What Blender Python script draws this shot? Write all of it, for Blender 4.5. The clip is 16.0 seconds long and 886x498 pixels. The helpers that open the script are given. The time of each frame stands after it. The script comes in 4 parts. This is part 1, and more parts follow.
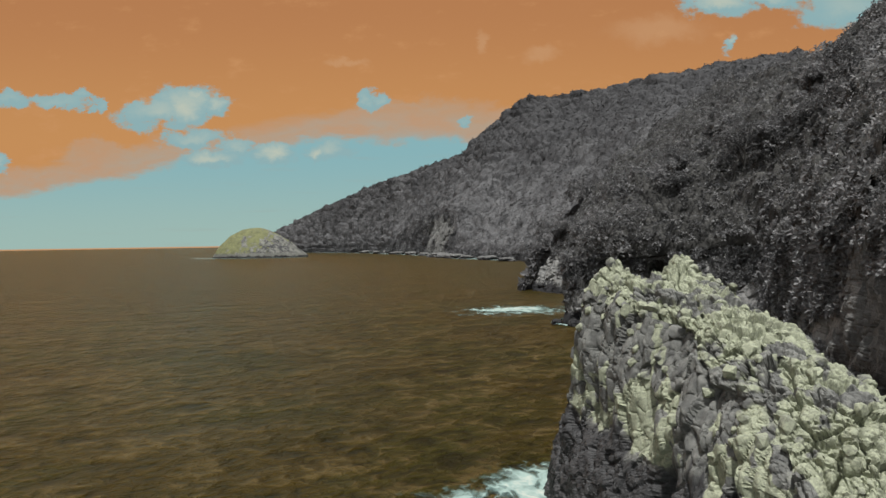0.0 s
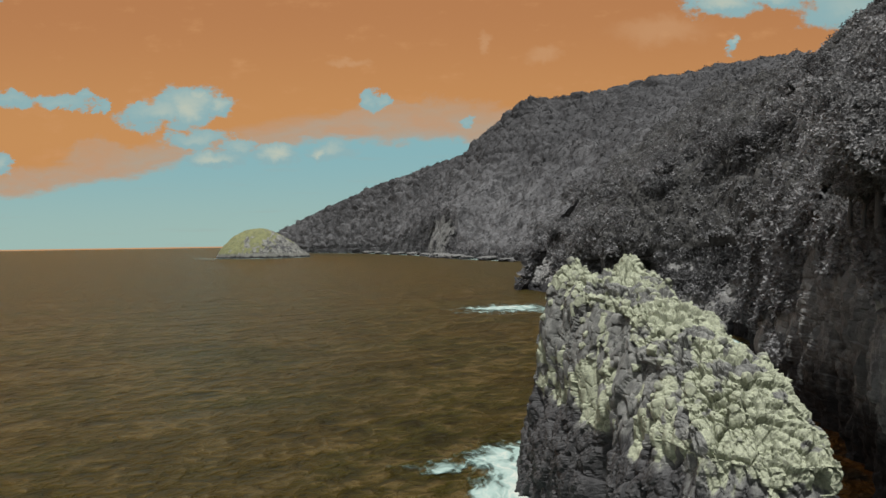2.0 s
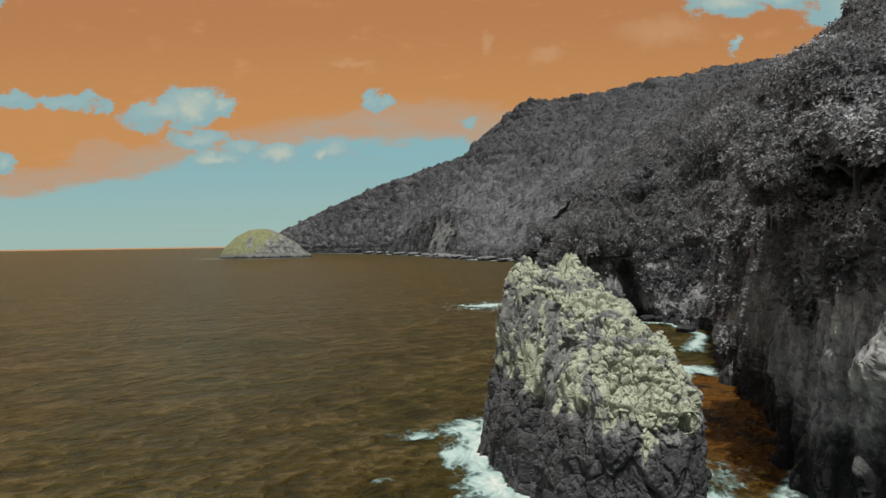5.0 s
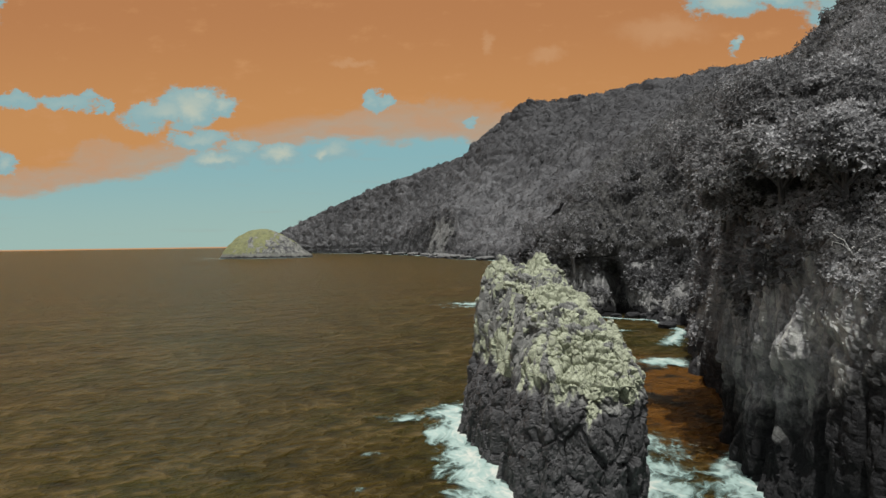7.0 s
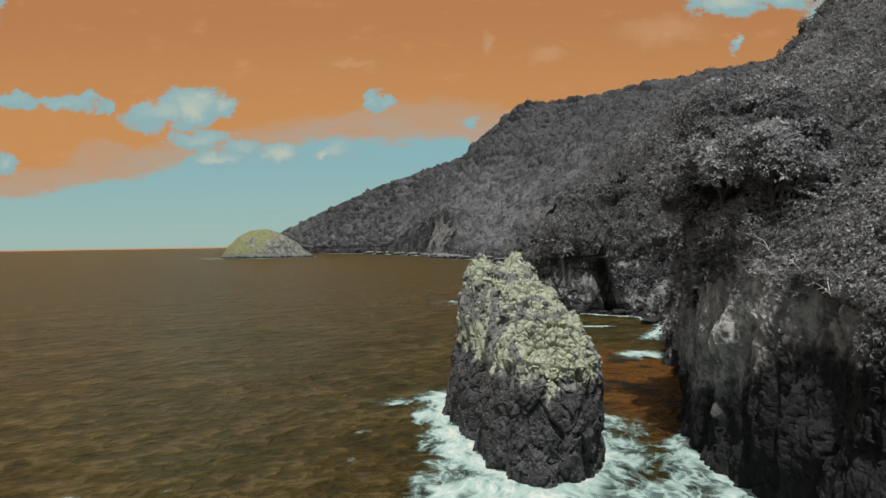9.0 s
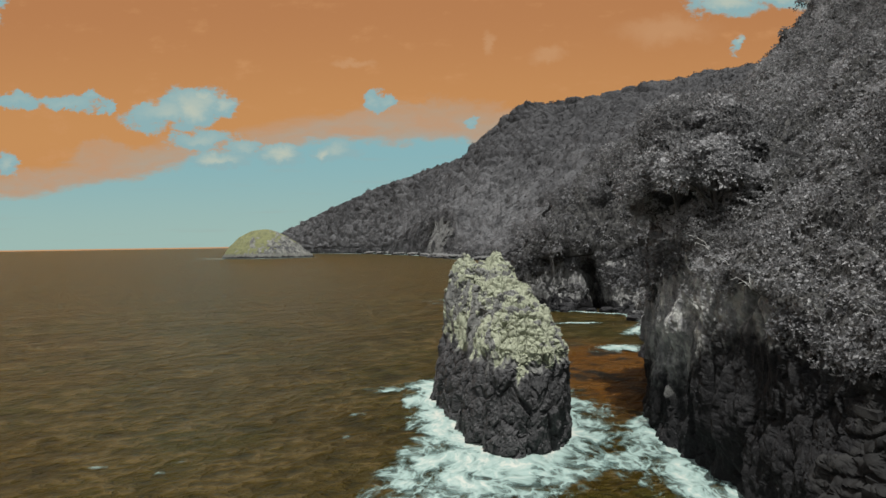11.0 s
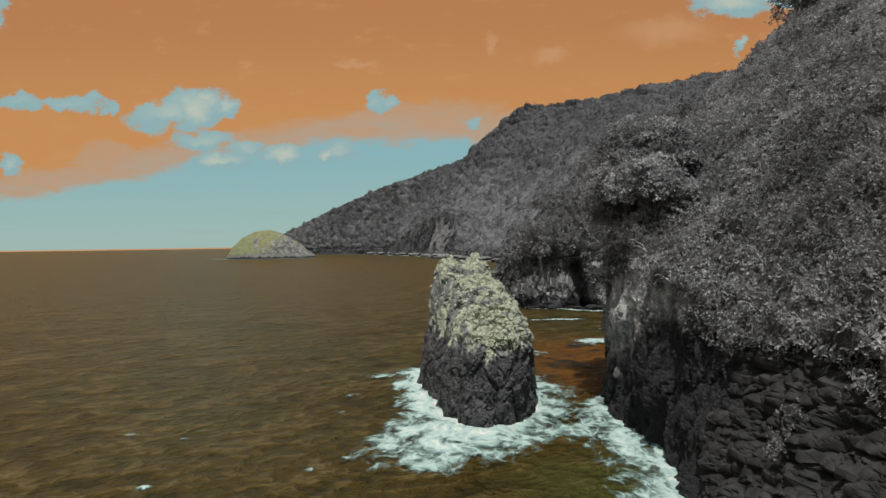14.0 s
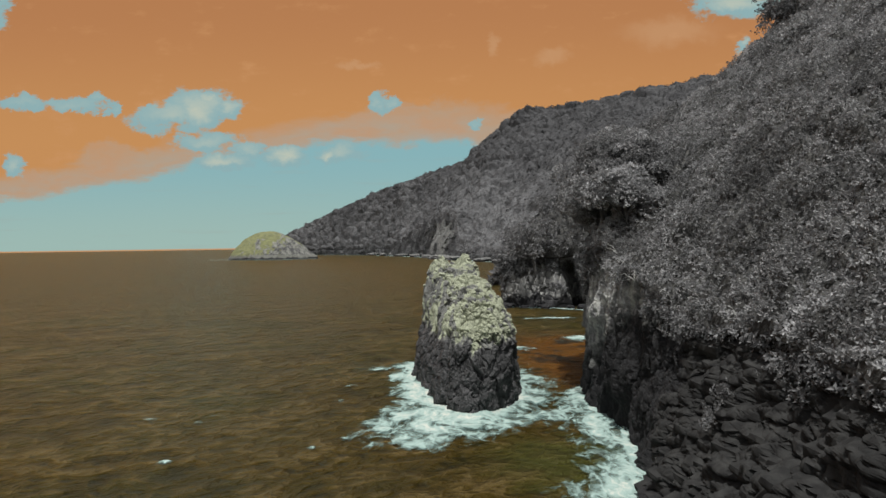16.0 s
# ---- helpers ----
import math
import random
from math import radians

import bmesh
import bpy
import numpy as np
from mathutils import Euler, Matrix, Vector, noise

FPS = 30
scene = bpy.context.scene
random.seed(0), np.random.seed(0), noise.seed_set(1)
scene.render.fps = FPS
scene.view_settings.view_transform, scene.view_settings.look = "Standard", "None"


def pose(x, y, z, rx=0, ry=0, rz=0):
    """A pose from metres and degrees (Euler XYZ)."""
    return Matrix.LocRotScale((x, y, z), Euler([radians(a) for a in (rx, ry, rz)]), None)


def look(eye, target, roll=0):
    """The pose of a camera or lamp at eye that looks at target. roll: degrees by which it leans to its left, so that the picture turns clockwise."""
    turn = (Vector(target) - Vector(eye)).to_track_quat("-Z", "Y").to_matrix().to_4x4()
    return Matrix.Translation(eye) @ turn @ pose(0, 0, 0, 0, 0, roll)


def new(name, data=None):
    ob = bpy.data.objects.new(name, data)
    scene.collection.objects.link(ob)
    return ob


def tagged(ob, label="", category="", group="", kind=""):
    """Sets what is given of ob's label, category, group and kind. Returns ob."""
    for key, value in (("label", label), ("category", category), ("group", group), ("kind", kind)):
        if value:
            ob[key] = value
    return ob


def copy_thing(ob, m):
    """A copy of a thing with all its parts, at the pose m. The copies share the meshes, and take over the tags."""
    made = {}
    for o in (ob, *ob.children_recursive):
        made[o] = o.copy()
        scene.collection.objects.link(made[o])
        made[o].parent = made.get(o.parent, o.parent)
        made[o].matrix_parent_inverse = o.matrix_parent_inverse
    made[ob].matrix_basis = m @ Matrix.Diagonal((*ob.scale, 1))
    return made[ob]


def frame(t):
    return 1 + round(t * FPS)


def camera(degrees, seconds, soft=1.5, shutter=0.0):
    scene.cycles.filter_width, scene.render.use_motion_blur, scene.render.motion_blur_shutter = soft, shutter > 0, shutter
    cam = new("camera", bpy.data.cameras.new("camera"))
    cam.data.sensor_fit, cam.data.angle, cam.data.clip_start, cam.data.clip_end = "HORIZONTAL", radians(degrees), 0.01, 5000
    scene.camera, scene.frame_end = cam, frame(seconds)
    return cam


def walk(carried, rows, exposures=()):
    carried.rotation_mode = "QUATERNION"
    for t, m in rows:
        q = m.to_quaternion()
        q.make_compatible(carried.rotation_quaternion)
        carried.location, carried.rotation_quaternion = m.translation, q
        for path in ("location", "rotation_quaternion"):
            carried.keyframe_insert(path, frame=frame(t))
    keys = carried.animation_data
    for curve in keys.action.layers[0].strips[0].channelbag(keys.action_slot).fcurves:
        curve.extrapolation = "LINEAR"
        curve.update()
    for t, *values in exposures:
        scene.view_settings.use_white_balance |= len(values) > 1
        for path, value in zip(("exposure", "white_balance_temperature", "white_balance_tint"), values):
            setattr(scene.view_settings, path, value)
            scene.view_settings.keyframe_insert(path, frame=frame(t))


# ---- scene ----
cam = camera(70, 16.0)
PATH = [
    (0, (-9.738, 48.889, 19.550), (-8.434, 148.873, 18.338), -0.92),
    (1, (-9.038, 45.682, 19.551), (-7.928, 145.669, 18.387), -0.90),
    (2, (-8.257, 42.568, 19.567), (-7.328, 142.558, 18.440), -0.88),
    (3, (-7.430, 39.474, 19.585), (-6.655, 139.465, 18.486), -0.86),
    (4, (-6.581, 36.347, 19.599), (-5.927, 136.339, 18.518), -0.85),
    (5, (-5.728, 33.159, 19.606), (-5.162, 133.152, 18.536), -0.85),
    (6, (-4.882, 29.895, 19.607), (-4.375, 129.888, 18.541), -0.85),
    (7, (-4.047, 26.555, 19.603), (-3.581, 126.548, 18.538), -0.86),
    (8, (-3.226, 23.151, 19.599), (-2.791, 123.144, 18.534), -0.87),
    (9, (-2.417, 19.699, 19.600), (-2.017, 119.692, 18.536), -0.89),
    (10, (-1.618, 16.221, 19.611), (-1.267, 116.215, 18.551), -0.89),
    (11, (-0.828, 12.742, 19.635), (-0.548, 112.736, 18.587), -0.89),
    (12, (-0.045, 9.280, 19.675), (0.136, 109.275, 18.648), -0.89),
    (13, (0.728, 5.851, 19.730), (0.783, 105.846, 18.737), -0.87),
    (14, (1.483, 2.462, 19.797), (1.391, 102.457, 18.852), -0.85),
    (15, (2.209, -0.894, 19.866), (1.963, 99.102, 18.990), -0.83),
    (16, (2.885, -4.237, 19.926), (2.505, 95.759, 19.140), -0.83),
]
walk(cam, [(t, look(eye, target, roll)) for t, eye, target, roll in PATH])

# ---- daylight ----
SUN = Vector((-0.04, -0.34, 0.94)).normalized()
sun = new("sun", bpy.data.lights.new("sun", "SUN"))
sun.data.energy, sun.data.angle, sun.data.color = 5.6, radians(0.55), (1.0, 0.985, 0.95)
sun.matrix_world = look(SUN * 400, (0, 0, 0))


class Nodes:
    """A short hand for node trees."""

    def __init__(self, tree):
        self.tree, self.links = tree, tree.links

    def add(self, kind, **values):
        node = self.tree.nodes.new(kind)
        for key, value in values.items():
            if key == "operation":
                node.operation = value
            elif key == "blend_type":
                node.blend_type = value
            elif key == "data_type":
                node.data_type = value
            elif key == "feature":
                node.feature = value
        return node

    def put(self, socket, value):
        if isinstance(value, bpy.types.NodeSocket):
            self.links.new(value, socket)
        elif isinstance(value, (tuple, list)) and len(value) == 3 and socket.type == "RGBA":
            socket.default_value = (*value, 1)
        else:
            socket.default_value = value

    def math(self, op, a, b=0.0, c=0.0):
        node = self.add("ShaderNodeMath", operation=op)
        for i, v in enumerate((a, b, c)):
            self.put(node.inputs[i], v)
        return node.outputs[0]

    def vmath(self, op, a, b=(0, 0, 0)):
        node = self.add("ShaderNodeVectorMath", operation=op)
        self.put(node.inputs[0], a), self.put(node.inputs[1], b)
        return node.outputs[0]

    def mix(self, fac, a, b, blend="MIX"):
        node = self.add("ShaderNodeMix", data_type="RGBA", blend_type=blend)
        self.put(node.inputs[0], fac), self.put(node.inputs[6], a), self.put(node.inputs[7], b)
        return node.outputs[2]

    def noise(self, vector, scale, detail=4.0, rough=0.55, distort=0.0):
        node = self.add("ShaderNodeTexNoise")
        self.put(node.inputs["Vector"], vector), self.put(node.inputs["Scale"], scale)
        self.put(node.inputs["Detail"], detail), self.put(node.inputs["Roughness"], rough)
        self.put(node.inputs["Distortion"], distort)
        return node.outputs["Fac"]

    def swirl(self, vector, scale, amount):
        """The vector pushed about by a slow noise."""
        node = self.add("ShaderNodeTexNoise")
        self.put(node.inputs["Vector"], vector), self.put(node.inputs["Scale"], scale)
        self.put(node.inputs["Detail"], 3.0)
        away = self.vmath("SUBTRACT", node.outputs["Color"], (0.5, 0.5, 0.5))
        return self.vmath("ADD", vector, self.vmath("MULTIPLY", away, (amount, amount, 0)))

    def kinds(self, vector, scale):
        """One random number for each cell."""
        node = self.add("ShaderNodeTexVoronoi")
        self.put(node.inputs["Vector"], vector), self.put(node.inputs["Scale"], scale)
        apart = self.add("ShaderNodeSeparateXYZ")
        self.put(apart.inputs[0], node.outputs["Color"])
        return apart.outputs[0]

    def voronoi(self, vector, scale, feature="F1"):
        node = self.add("ShaderNodeTexVoronoi", feature=feature)
        self.put(node.inputs["Vector"], vector), self.put(node.inputs["Scale"], scale)
        return node.outputs["Distance"]

    def ramp(self, fac, lo, hi):
        node = self.add("ShaderNodeMapRange")
        node.interpolation_type = "SMOOTHSTEP"
        self.put(node.inputs[0], fac), self.put(node.inputs[1], lo), self.put(node.inputs[2], hi)
        return node.outputs[0]

    def scaled(self, vector, x, y, z):
        node = self.add("ShaderNodeMapping")
        self.put(node.inputs[0], vector)
        node.inputs[3].default_value = (x, y, z)
        return node.outputs[0]


def sky():
    """Deep orange sky that turns teal towards the horizon, with grey-white clouds, and neutral grey overhead."""
    world = bpy.data.worlds.new("sky")
    scene.world = world
    world.use_nodes = True
    world.node_tree.nodes.clear()
    n = Nodes(world.node_tree)
    way = n.add("ShaderNodeTexCoord").outputs["Generated"]
    part_of = n.add("ShaderNodeSeparateXYZ")
    n.put(part_of.inputs[0], way)
    x, y, z = part_of.outputs
    flat = n.math("MAXIMUM", y, 0.05)
    u, v = n.math("DIVIDE", x, flat), n.math("DIVIDE", z, flat)   # tangents to the side and upwards, looking north
    uv = n.add("ShaderNodeCombineXYZ")
    n.put(uv.inputs[0], u), n.put(uv.inputs[1], v)
    uv = uv.outputs[0]
    wob = n.noise(n.scaled(uv, 5, 16, 1), 1.0, 7, 0.62)
    fine = n.noise(n.scaled(uv, 14, 30, 1), 1.0, 6, 0.6)
    wobble = n.math("ADD", n.math("MULTIPLY", n.math("SUBTRACT", wob, 0.5), 0.075), n.math("MULTIPLY", n.math("SUBTRACT", fine, 0.5), 0.04))
    # the teal band over the horizon is deeper towards the east, its edge ragged
    edge = n.math("SUBTRACT", 0.172, n.math("MULTIPLY", n.math("MAXIMUM", n.math("SUBTRACT", -0.2, u), 0.0), 0.175))
    over = n.math("SUBTRACT", n.math("ADD", v, wobble), edge)
    orange_low, orange_mid, orange_top = (0.58, 0.290, 0.125), (0.55, 0.268, 0.100), (0.455, 0.203, 0.084)
    teal_low, teal_top = (0.335, 0.480, 0.440), (0.240, 0.440, 0.475)
    orange = n.mix(n.ramp(v, 0.16, 0.40), orange_mid, orange_top)
    orange = n.mix(n.ramp(fine, 0.55, 0.85), orange, orange_low)
    dusty = n.mix(n.ramp(fine, 0.3, 0.7), (0.50, 0.305, 0.185), (0.42, 0.345, 0.265))
    teal = n.mix(n.ramp(v, 0.0, 0.16), teal_low, teal_top)
    streak = n.noise(n.scaled(uv, 6, 70, 1), 1.0, 4, 0.6)
    teal = n.mix(n.math("MULTIPLY", n.ramp(streak, 0.55, 0.75), 0.25), teal, (0.33, 0.37, 0.34))
    colour = n.mix(n.ramp(over, -0.012, 0.004), teal, dusty)
    colour = n.mix(n.ramp(over, 0.012, 0.040), colour, orange)
    # clouds: centre and half size as tangents, how white
    puff_u = n.math("MULTIPLY", n.math("SUBTRACT", n.noise(n.scaled(uv, 12, 24, 1), 1.0, 6, 0.65), 0.5), 0.085)
    puff_v = n.math("MULTIPLY", n.math("SUBTRACT", n.noise(n.scaled(uv, 17, 17, 1), 1.3, 6, 0.65), 0.5), 0.050)
    uw, vw = n.math("ADD", u, puff_u), n.math("ADD", v, puff_v)
    for cu, cv, su, sv in ((-0.029, 0.194, 0.143, 0.038), (-0.518, 0.147, 0.094, 0.023), (-0.634, 0.110, 0.054, 0.014), (0.069, 0.172, 0.054, 0.020)):
        du = n.math("DIVIDE", n.math("SUBTRACT", uw, cu), su)
        dv = n.math("DIVIDE", n.math("SUBTRACT", vw, cv), sv)
        r = n.math("SQRT", n.math("ADD", n.math("MULTIPLY", du, du), n.math("MULTIPLY", dv, dv)))
        colour = n.mix(n.math("MULTIPLY", n.ramp(n.math("ADD", r, n.math("MULTIPLY", n.math("SUBTRACT", fine, 0.5), 1.6)), 1.1, 0.55), 0.7), colour, dusty)
    near, bright = 9.0, 0.0
    for cu, cv, su, sv, white in CLOUDS:           # the lobes of one cloud run together
        du = n.math("DIVIDE", n.math("SUBTRACT", uw, cu), su)
        dv = n.math("DIVIDE", n.math("SUBTRACT", vw, cv), sv)
        r = n.math("SQRT", n.math("ADD", n.math("MULTIPLY", du, du), n.math("MULTIPLY", dv, dv)))
        near = n.math("MINIMUM", near, r)
        bright = n.math("MAXIMUM", bright, n.math("MULTIPLY", n.ramp(n.math("ADD", r, n.math("MULTIPLY", dv, -0.3)), 0.95, -0.05), white))
    crisp = n.noise(n.scaled(uv, 34, 52, 1), 1.0, 5, 0.65)
    ragged = n.math("ADD", near, n.math("ADD", n.math("MULTIPLY", n.math("SUBTRACT", fine, 0.5), 1.4), n.math("MULTIPLY", n.math("SUBTRACT", crisp, 0.5), 1.7)))
    colour = n.mix(n.ramp(ragged, 1.30, 0.80), colour, (0.265, 0.425, 0.445))
    colour = n.mix(bright, colour, (0.50, 0.545, 0.455))
    for cu, cv, su, sv in ((0.173, 0.293, 0.041, 0.016), (0.077, 0.310, 0.013, 0.018), (-0.134, 0.286, 0.036, 0.009), (0.36, 0.33, 0.09, 0.03)):
        du = n.math("DIVIDE", n.math("SUBTRACT", uw, cu), su)
        dv = n.math("DIVIDE", n.math("SUBTRACT", vw, cv), sv)
        r = n.math("SQRT", n.math("ADD", n.math("MULTIPLY", du, du), n.math("MULTIPLY", dv, dv)))
        colour = n.mix(n.math("MULTIPLY", n.ramp(r, 1.1, 0.2), 0.4), colour, (0.60, 0.36, 0.20))
    colour = n.mix(n.ramp(v, -0.0014, -0.0028), colour, (0.55, 0.30, 0.15))
    # overhead and behind: a plain light grey sky
    colour = n.mix(n.ramp(z, 0.42, 0.62), colour, (0.74, 0.76, 0.78))
    colour = n.mix(n.ramp(y, 0.25, -0.1), colour, (0.62, 0.64, 0.65))
    colour = n.mix(n.ramp(z, -0.0042, -0.0056), colour, (0.13, 0.10, 0.058))
    back = n.add("ShaderNodeBackground")
    n.put(back.inputs[0], colour)
    back.inputs[1].default_value = 1.0
    n.links.new(back.outputs[0], n.add("ShaderNodeOutputWorld").inputs[0])


# lobes of the clouds: centre and half size as tangents, how white
CLOUDS = [(-0.388, 0.218, 0.045, 0.030, 0.95), (-0.433, 0.208, 0.059, 0.022, 0.60), (-0.341, 0.216, 0.023, 0.016, 0.70), (-0.465, 0.216, 0.029, 0.012, 0.20), (-0.375, 0.237, 0.016, 0.013, 0.80),
          (-0.374, 0.165, 0.048, 0.015, 0.45), (-0.346, 0.134, 0.045, 0.013, 0.85), (-0.310, 0.153, 0.025, 0.013, 0.40), (-0.252, 0.139, 0.032, 0.018, 0.95),
          (-0.162, 0.147, 0.038, 0.015, 0.50), (-0.185, 0.142, 0.018, 0.013, 0.90), (-0.660, 0.232, 0.030, 0.011, 0.20), (-0.592, 0.226, 0.050, 0.010, 0.25),
          (-0.552, 0.236, 0.014, 0.009, 0.20), (-0.526, 0.220, 0.010, 0.009, 0.15), (-0.103, 0.222, 0.015, 0.015, 0.30), (-0.080, 0.219, 0.015, 0.010, 0.30), (0.049, 0.189, 0.013, 0.009, 0.15),
          (-0.683, 0.133, 0.014, 0.018, 0.50), (0.460, 0.372, 0.061, 0.020, 0.85), (0.545, 0.375, 0.054, 0.013, 0.50), (0.477, 0.307, 0.011, 0.012, 0.60),
          (0.655, 0.362, 0.075, 0.030, 0.35), (-0.700, 0.388, 0.022, 0.030, 0.10)]
sky()


# ---- materials ----
def material(name, build):
    m = bpy.data.materials.new(name)
    m.use_nodes = True
    m.node_tree.nodes.clear()
    n = Nodes(m.node_tree)
    surface = build(n)
    n.links.new(surface, n.add("ShaderNodeOutputMaterial").inputs[0])
    return m


def principled(n, colour, rough=0.8, normal=None, spec=0.3, **more):
    b = n.add("ShaderNodeBsdfPrincipled")
    n.put(b.inputs["Base Color"], colour), n.put(b.inputs["Roughness"], rough)
    n.put(b.inputs["Specular IOR Level"], spec)
    if normal:
        n.links.new(normal, b.inputs["Normal"])
    for key, value in more.items():
        n.put(b.inputs[key.replace("_", " ")], value)
    return b.outputs[0]


def bump(n, height, distance, strength=1.0):
    b = n.add("ShaderNodeBump")
    b.inputs["Strength"].default_value, b.inputs["Distance"].default_value = strength, distance
    n.links.new(height, b.inputs["Height"])
    return b.outputs[0]


def place(n):
    return n.add("ShaderNodeNewGeometry").outputs["Position"]


def rock(light, mid, dark, wet, soak, lichen=0.5, splash=0.0):
    """Weathered rock: light crust in patches, dark grain and pits, a black wet zone up to about soak metres over the
    sea.
    """
    def build(n):
        p = place(n)
        xyz = n.add("ShaderNodeSeparateXYZ")
        n.put(xyz.inputs[0], p)
        big = n.noise(p, 0.16, 5, 0.6)
        mottle = n.noise(p, 1.1, 7, 0.65)
        grain = n.noise(p, 7.0, 6, 0.7)
        streak = n.noise(n.scaled(p, 0.9, 0.9, 0.17), 1.0, 3, 0.5)
        pit = n.noise(n.scaled(p, 3.0, 3.0, 1.2), 1.0, 7, 0.7, 0.6)
        c = n.mix(n.ramp(n.math("ADD", n.math("MULTIPLY", mottle, 0.6), n.math("MULTIPLY", streak, 0.4)), 0.40, 0.62), mid, light)
        drip = n.noise(n.scaled(n.swirl(p, 0.5, 0.6), 1.0, 1.0, 0.24), 1.0, 5, 0.6)
        if splash:
            rag = n.math("ADD", drip, n.math("MULTIPLY", n.math("SUBTRACT", mottle, 0.5), 0.55))
            c = n.mix(n.math("MULTIPLY", n.ramp(rag, 0.50, 0.61), 0.85), mid, light)
            c = n.mix(n.math("MULTIPLY", n.ramp(rag, 0.48, 0.36), 0.7), c, dark)
        else:
            c = n.mix(n.math("MULTIPLY", n.ramp(drip, 0.54, 0.66), 0.25), c, light)
        c = n.mix(n.math("MULTIPLY", n.ramp(grain, 0.48, 0.78), 0.42), c, dark)
        c = n.mix(n.math("MULTIPLY", n.ramp(big, 0.5, 0.72), lichen), c, mid)
        c = n.mix(n.math("MULTIPLY", n.add("ShaderNodeObjectInfo").outputs["Random"], 0.25), c, mid)
        level = n.math("ADD", xyz.outputs[2], n.math("MULTIPLY", n.math("SUBTRACT", streak, 0.5), 4.0))
        level = n.math("ADD", level, n.math("ADD", n.math("MULTIPLY", n.math("SUBTRACT", mottle, 0.5), 6.0), n.math("MULTIPLY", n.math("SUBTRACT", big, 0.5), 9.0)))
        if splash:                                   # open point paler; the trees' shade on the channel's wall put into the colour
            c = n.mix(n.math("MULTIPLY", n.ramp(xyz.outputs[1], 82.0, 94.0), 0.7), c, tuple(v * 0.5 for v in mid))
        if splash:                                   # surf throws its spray higher up the open shore than in the channel
            level = n.math("SUBTRACT", level, n.math("MULTIPLY", n.ramp(xyz.outputs[1], 73.0, 62.0), splash))
        black = n.mix(n.ramp(grain, 0.35, 0.75), wet, tuple(v * 2.2 for v in wet))
        soaked = n.ramp(level, soak + (2.6 if splash else 0.9), soak - (2.6 if splash else 1.1))
        c = n.mix(soaked, c, black)
        h = n.math("ADD", n.math("MULTIPLY", mottle, 0.8), n.math("MULTIPLY", grain, 0.25))
        h = n.math("ADD", h, n.math("MULTIPLY", pit, 0.5))
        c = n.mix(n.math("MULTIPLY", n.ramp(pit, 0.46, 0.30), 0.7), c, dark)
        rough = n.math("SUBTRACT", 0.92, n.math("MULTIPLY", soaked, 0.15))
        return principled(n, c, rough, bump(n, h, 0.30 if splash else 0.13, 0.9), 0.12)
    return build


def stack_rock(n):
    """Pale crusted rock over grey stone, black where the sea wets it."""
    p = place(n)
    crust, soaked = n.add("ShaderNodeAttribute"), n.add("ShaderNodeAttribute")
    crust.attribute_name, soaked.attribute_name = "crust", "soaked"
    mottle, grain = n.noise(p, 1.6, 6, 0.65), n.noise(p, 8.0, 6, 0.7)
    pit = n.noise(n.scaled(p, 3.2, 3.2, 1.9), 1.0, 7, 0.7, 0.6)
    uneven = n.math("ADD", n.math("MULTIPLY", n.math("SUBTRACT", mottle, 0.5), 1.1), n.math("MULTIPLY", n.math("SUBTRACT", grain, 0.5), 0.6))
    grey = n.mix(n.ramp(mottle, 0.35, 0.65), (0.085, 0.086, 0.083), (0.160, 0.162, 0.150))
    pale = n.mix(n.ramp(grain, 0.35, 0.65), (0.300, 0.319, 0.228), (0.190, 0.201, 0.151))
    c = n.mix(n.ramp(n.math("ADD", crust.outputs["Fac"], uneven), 0.28, 0.62), grey, pale)
    # darker in the pits of the bump
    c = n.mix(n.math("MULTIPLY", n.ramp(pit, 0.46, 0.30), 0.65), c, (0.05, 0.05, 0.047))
    black = n.mix(n.ramp(n.math("ADD", n.math("MULTIPLY", mottle, 0.6), n.math("MULTIPLY", grain, 0.4)), 0.38, 0.66), (0.021, 0.021, 0.022), (0.060, 0.060, 0.061))
    wet = n.ramp(n.math("ADD", soaked.outputs["Fac"], n.math("MULTIPLY", uneven, 0.6)), 0.3, 0.7)
    c = n.mix(wet, c, black)
    h = n.math("ADD", n.math("MULTIPLY", mottle, 0.5), n.math("ADD", n.math("MULTIPLY", grain, 0.3), n.math("MULTIPLY", pit, 0.4)))
    return principled(n, c, n.math("SUBTRACT", 0.92, n.math("MULTIPLY", wet, 0.3)), bump(n, h, 0.12, 0.9), 0.25)


def high_forest(n):
    p = place(n)
    xyz = n.add("ShaderNodeSeparateXYZ")
    n.put(xyz.inputs[0], p)
    broad = n.noise(p, 0.011, 4, 0.6)
    return n.ramp(n.math("ADD", xyz.outputs[2], n.math("MULTIPLY", n.math("SUBTRACT", broad, 0.5), 330.0)), 60.0, 165.0)


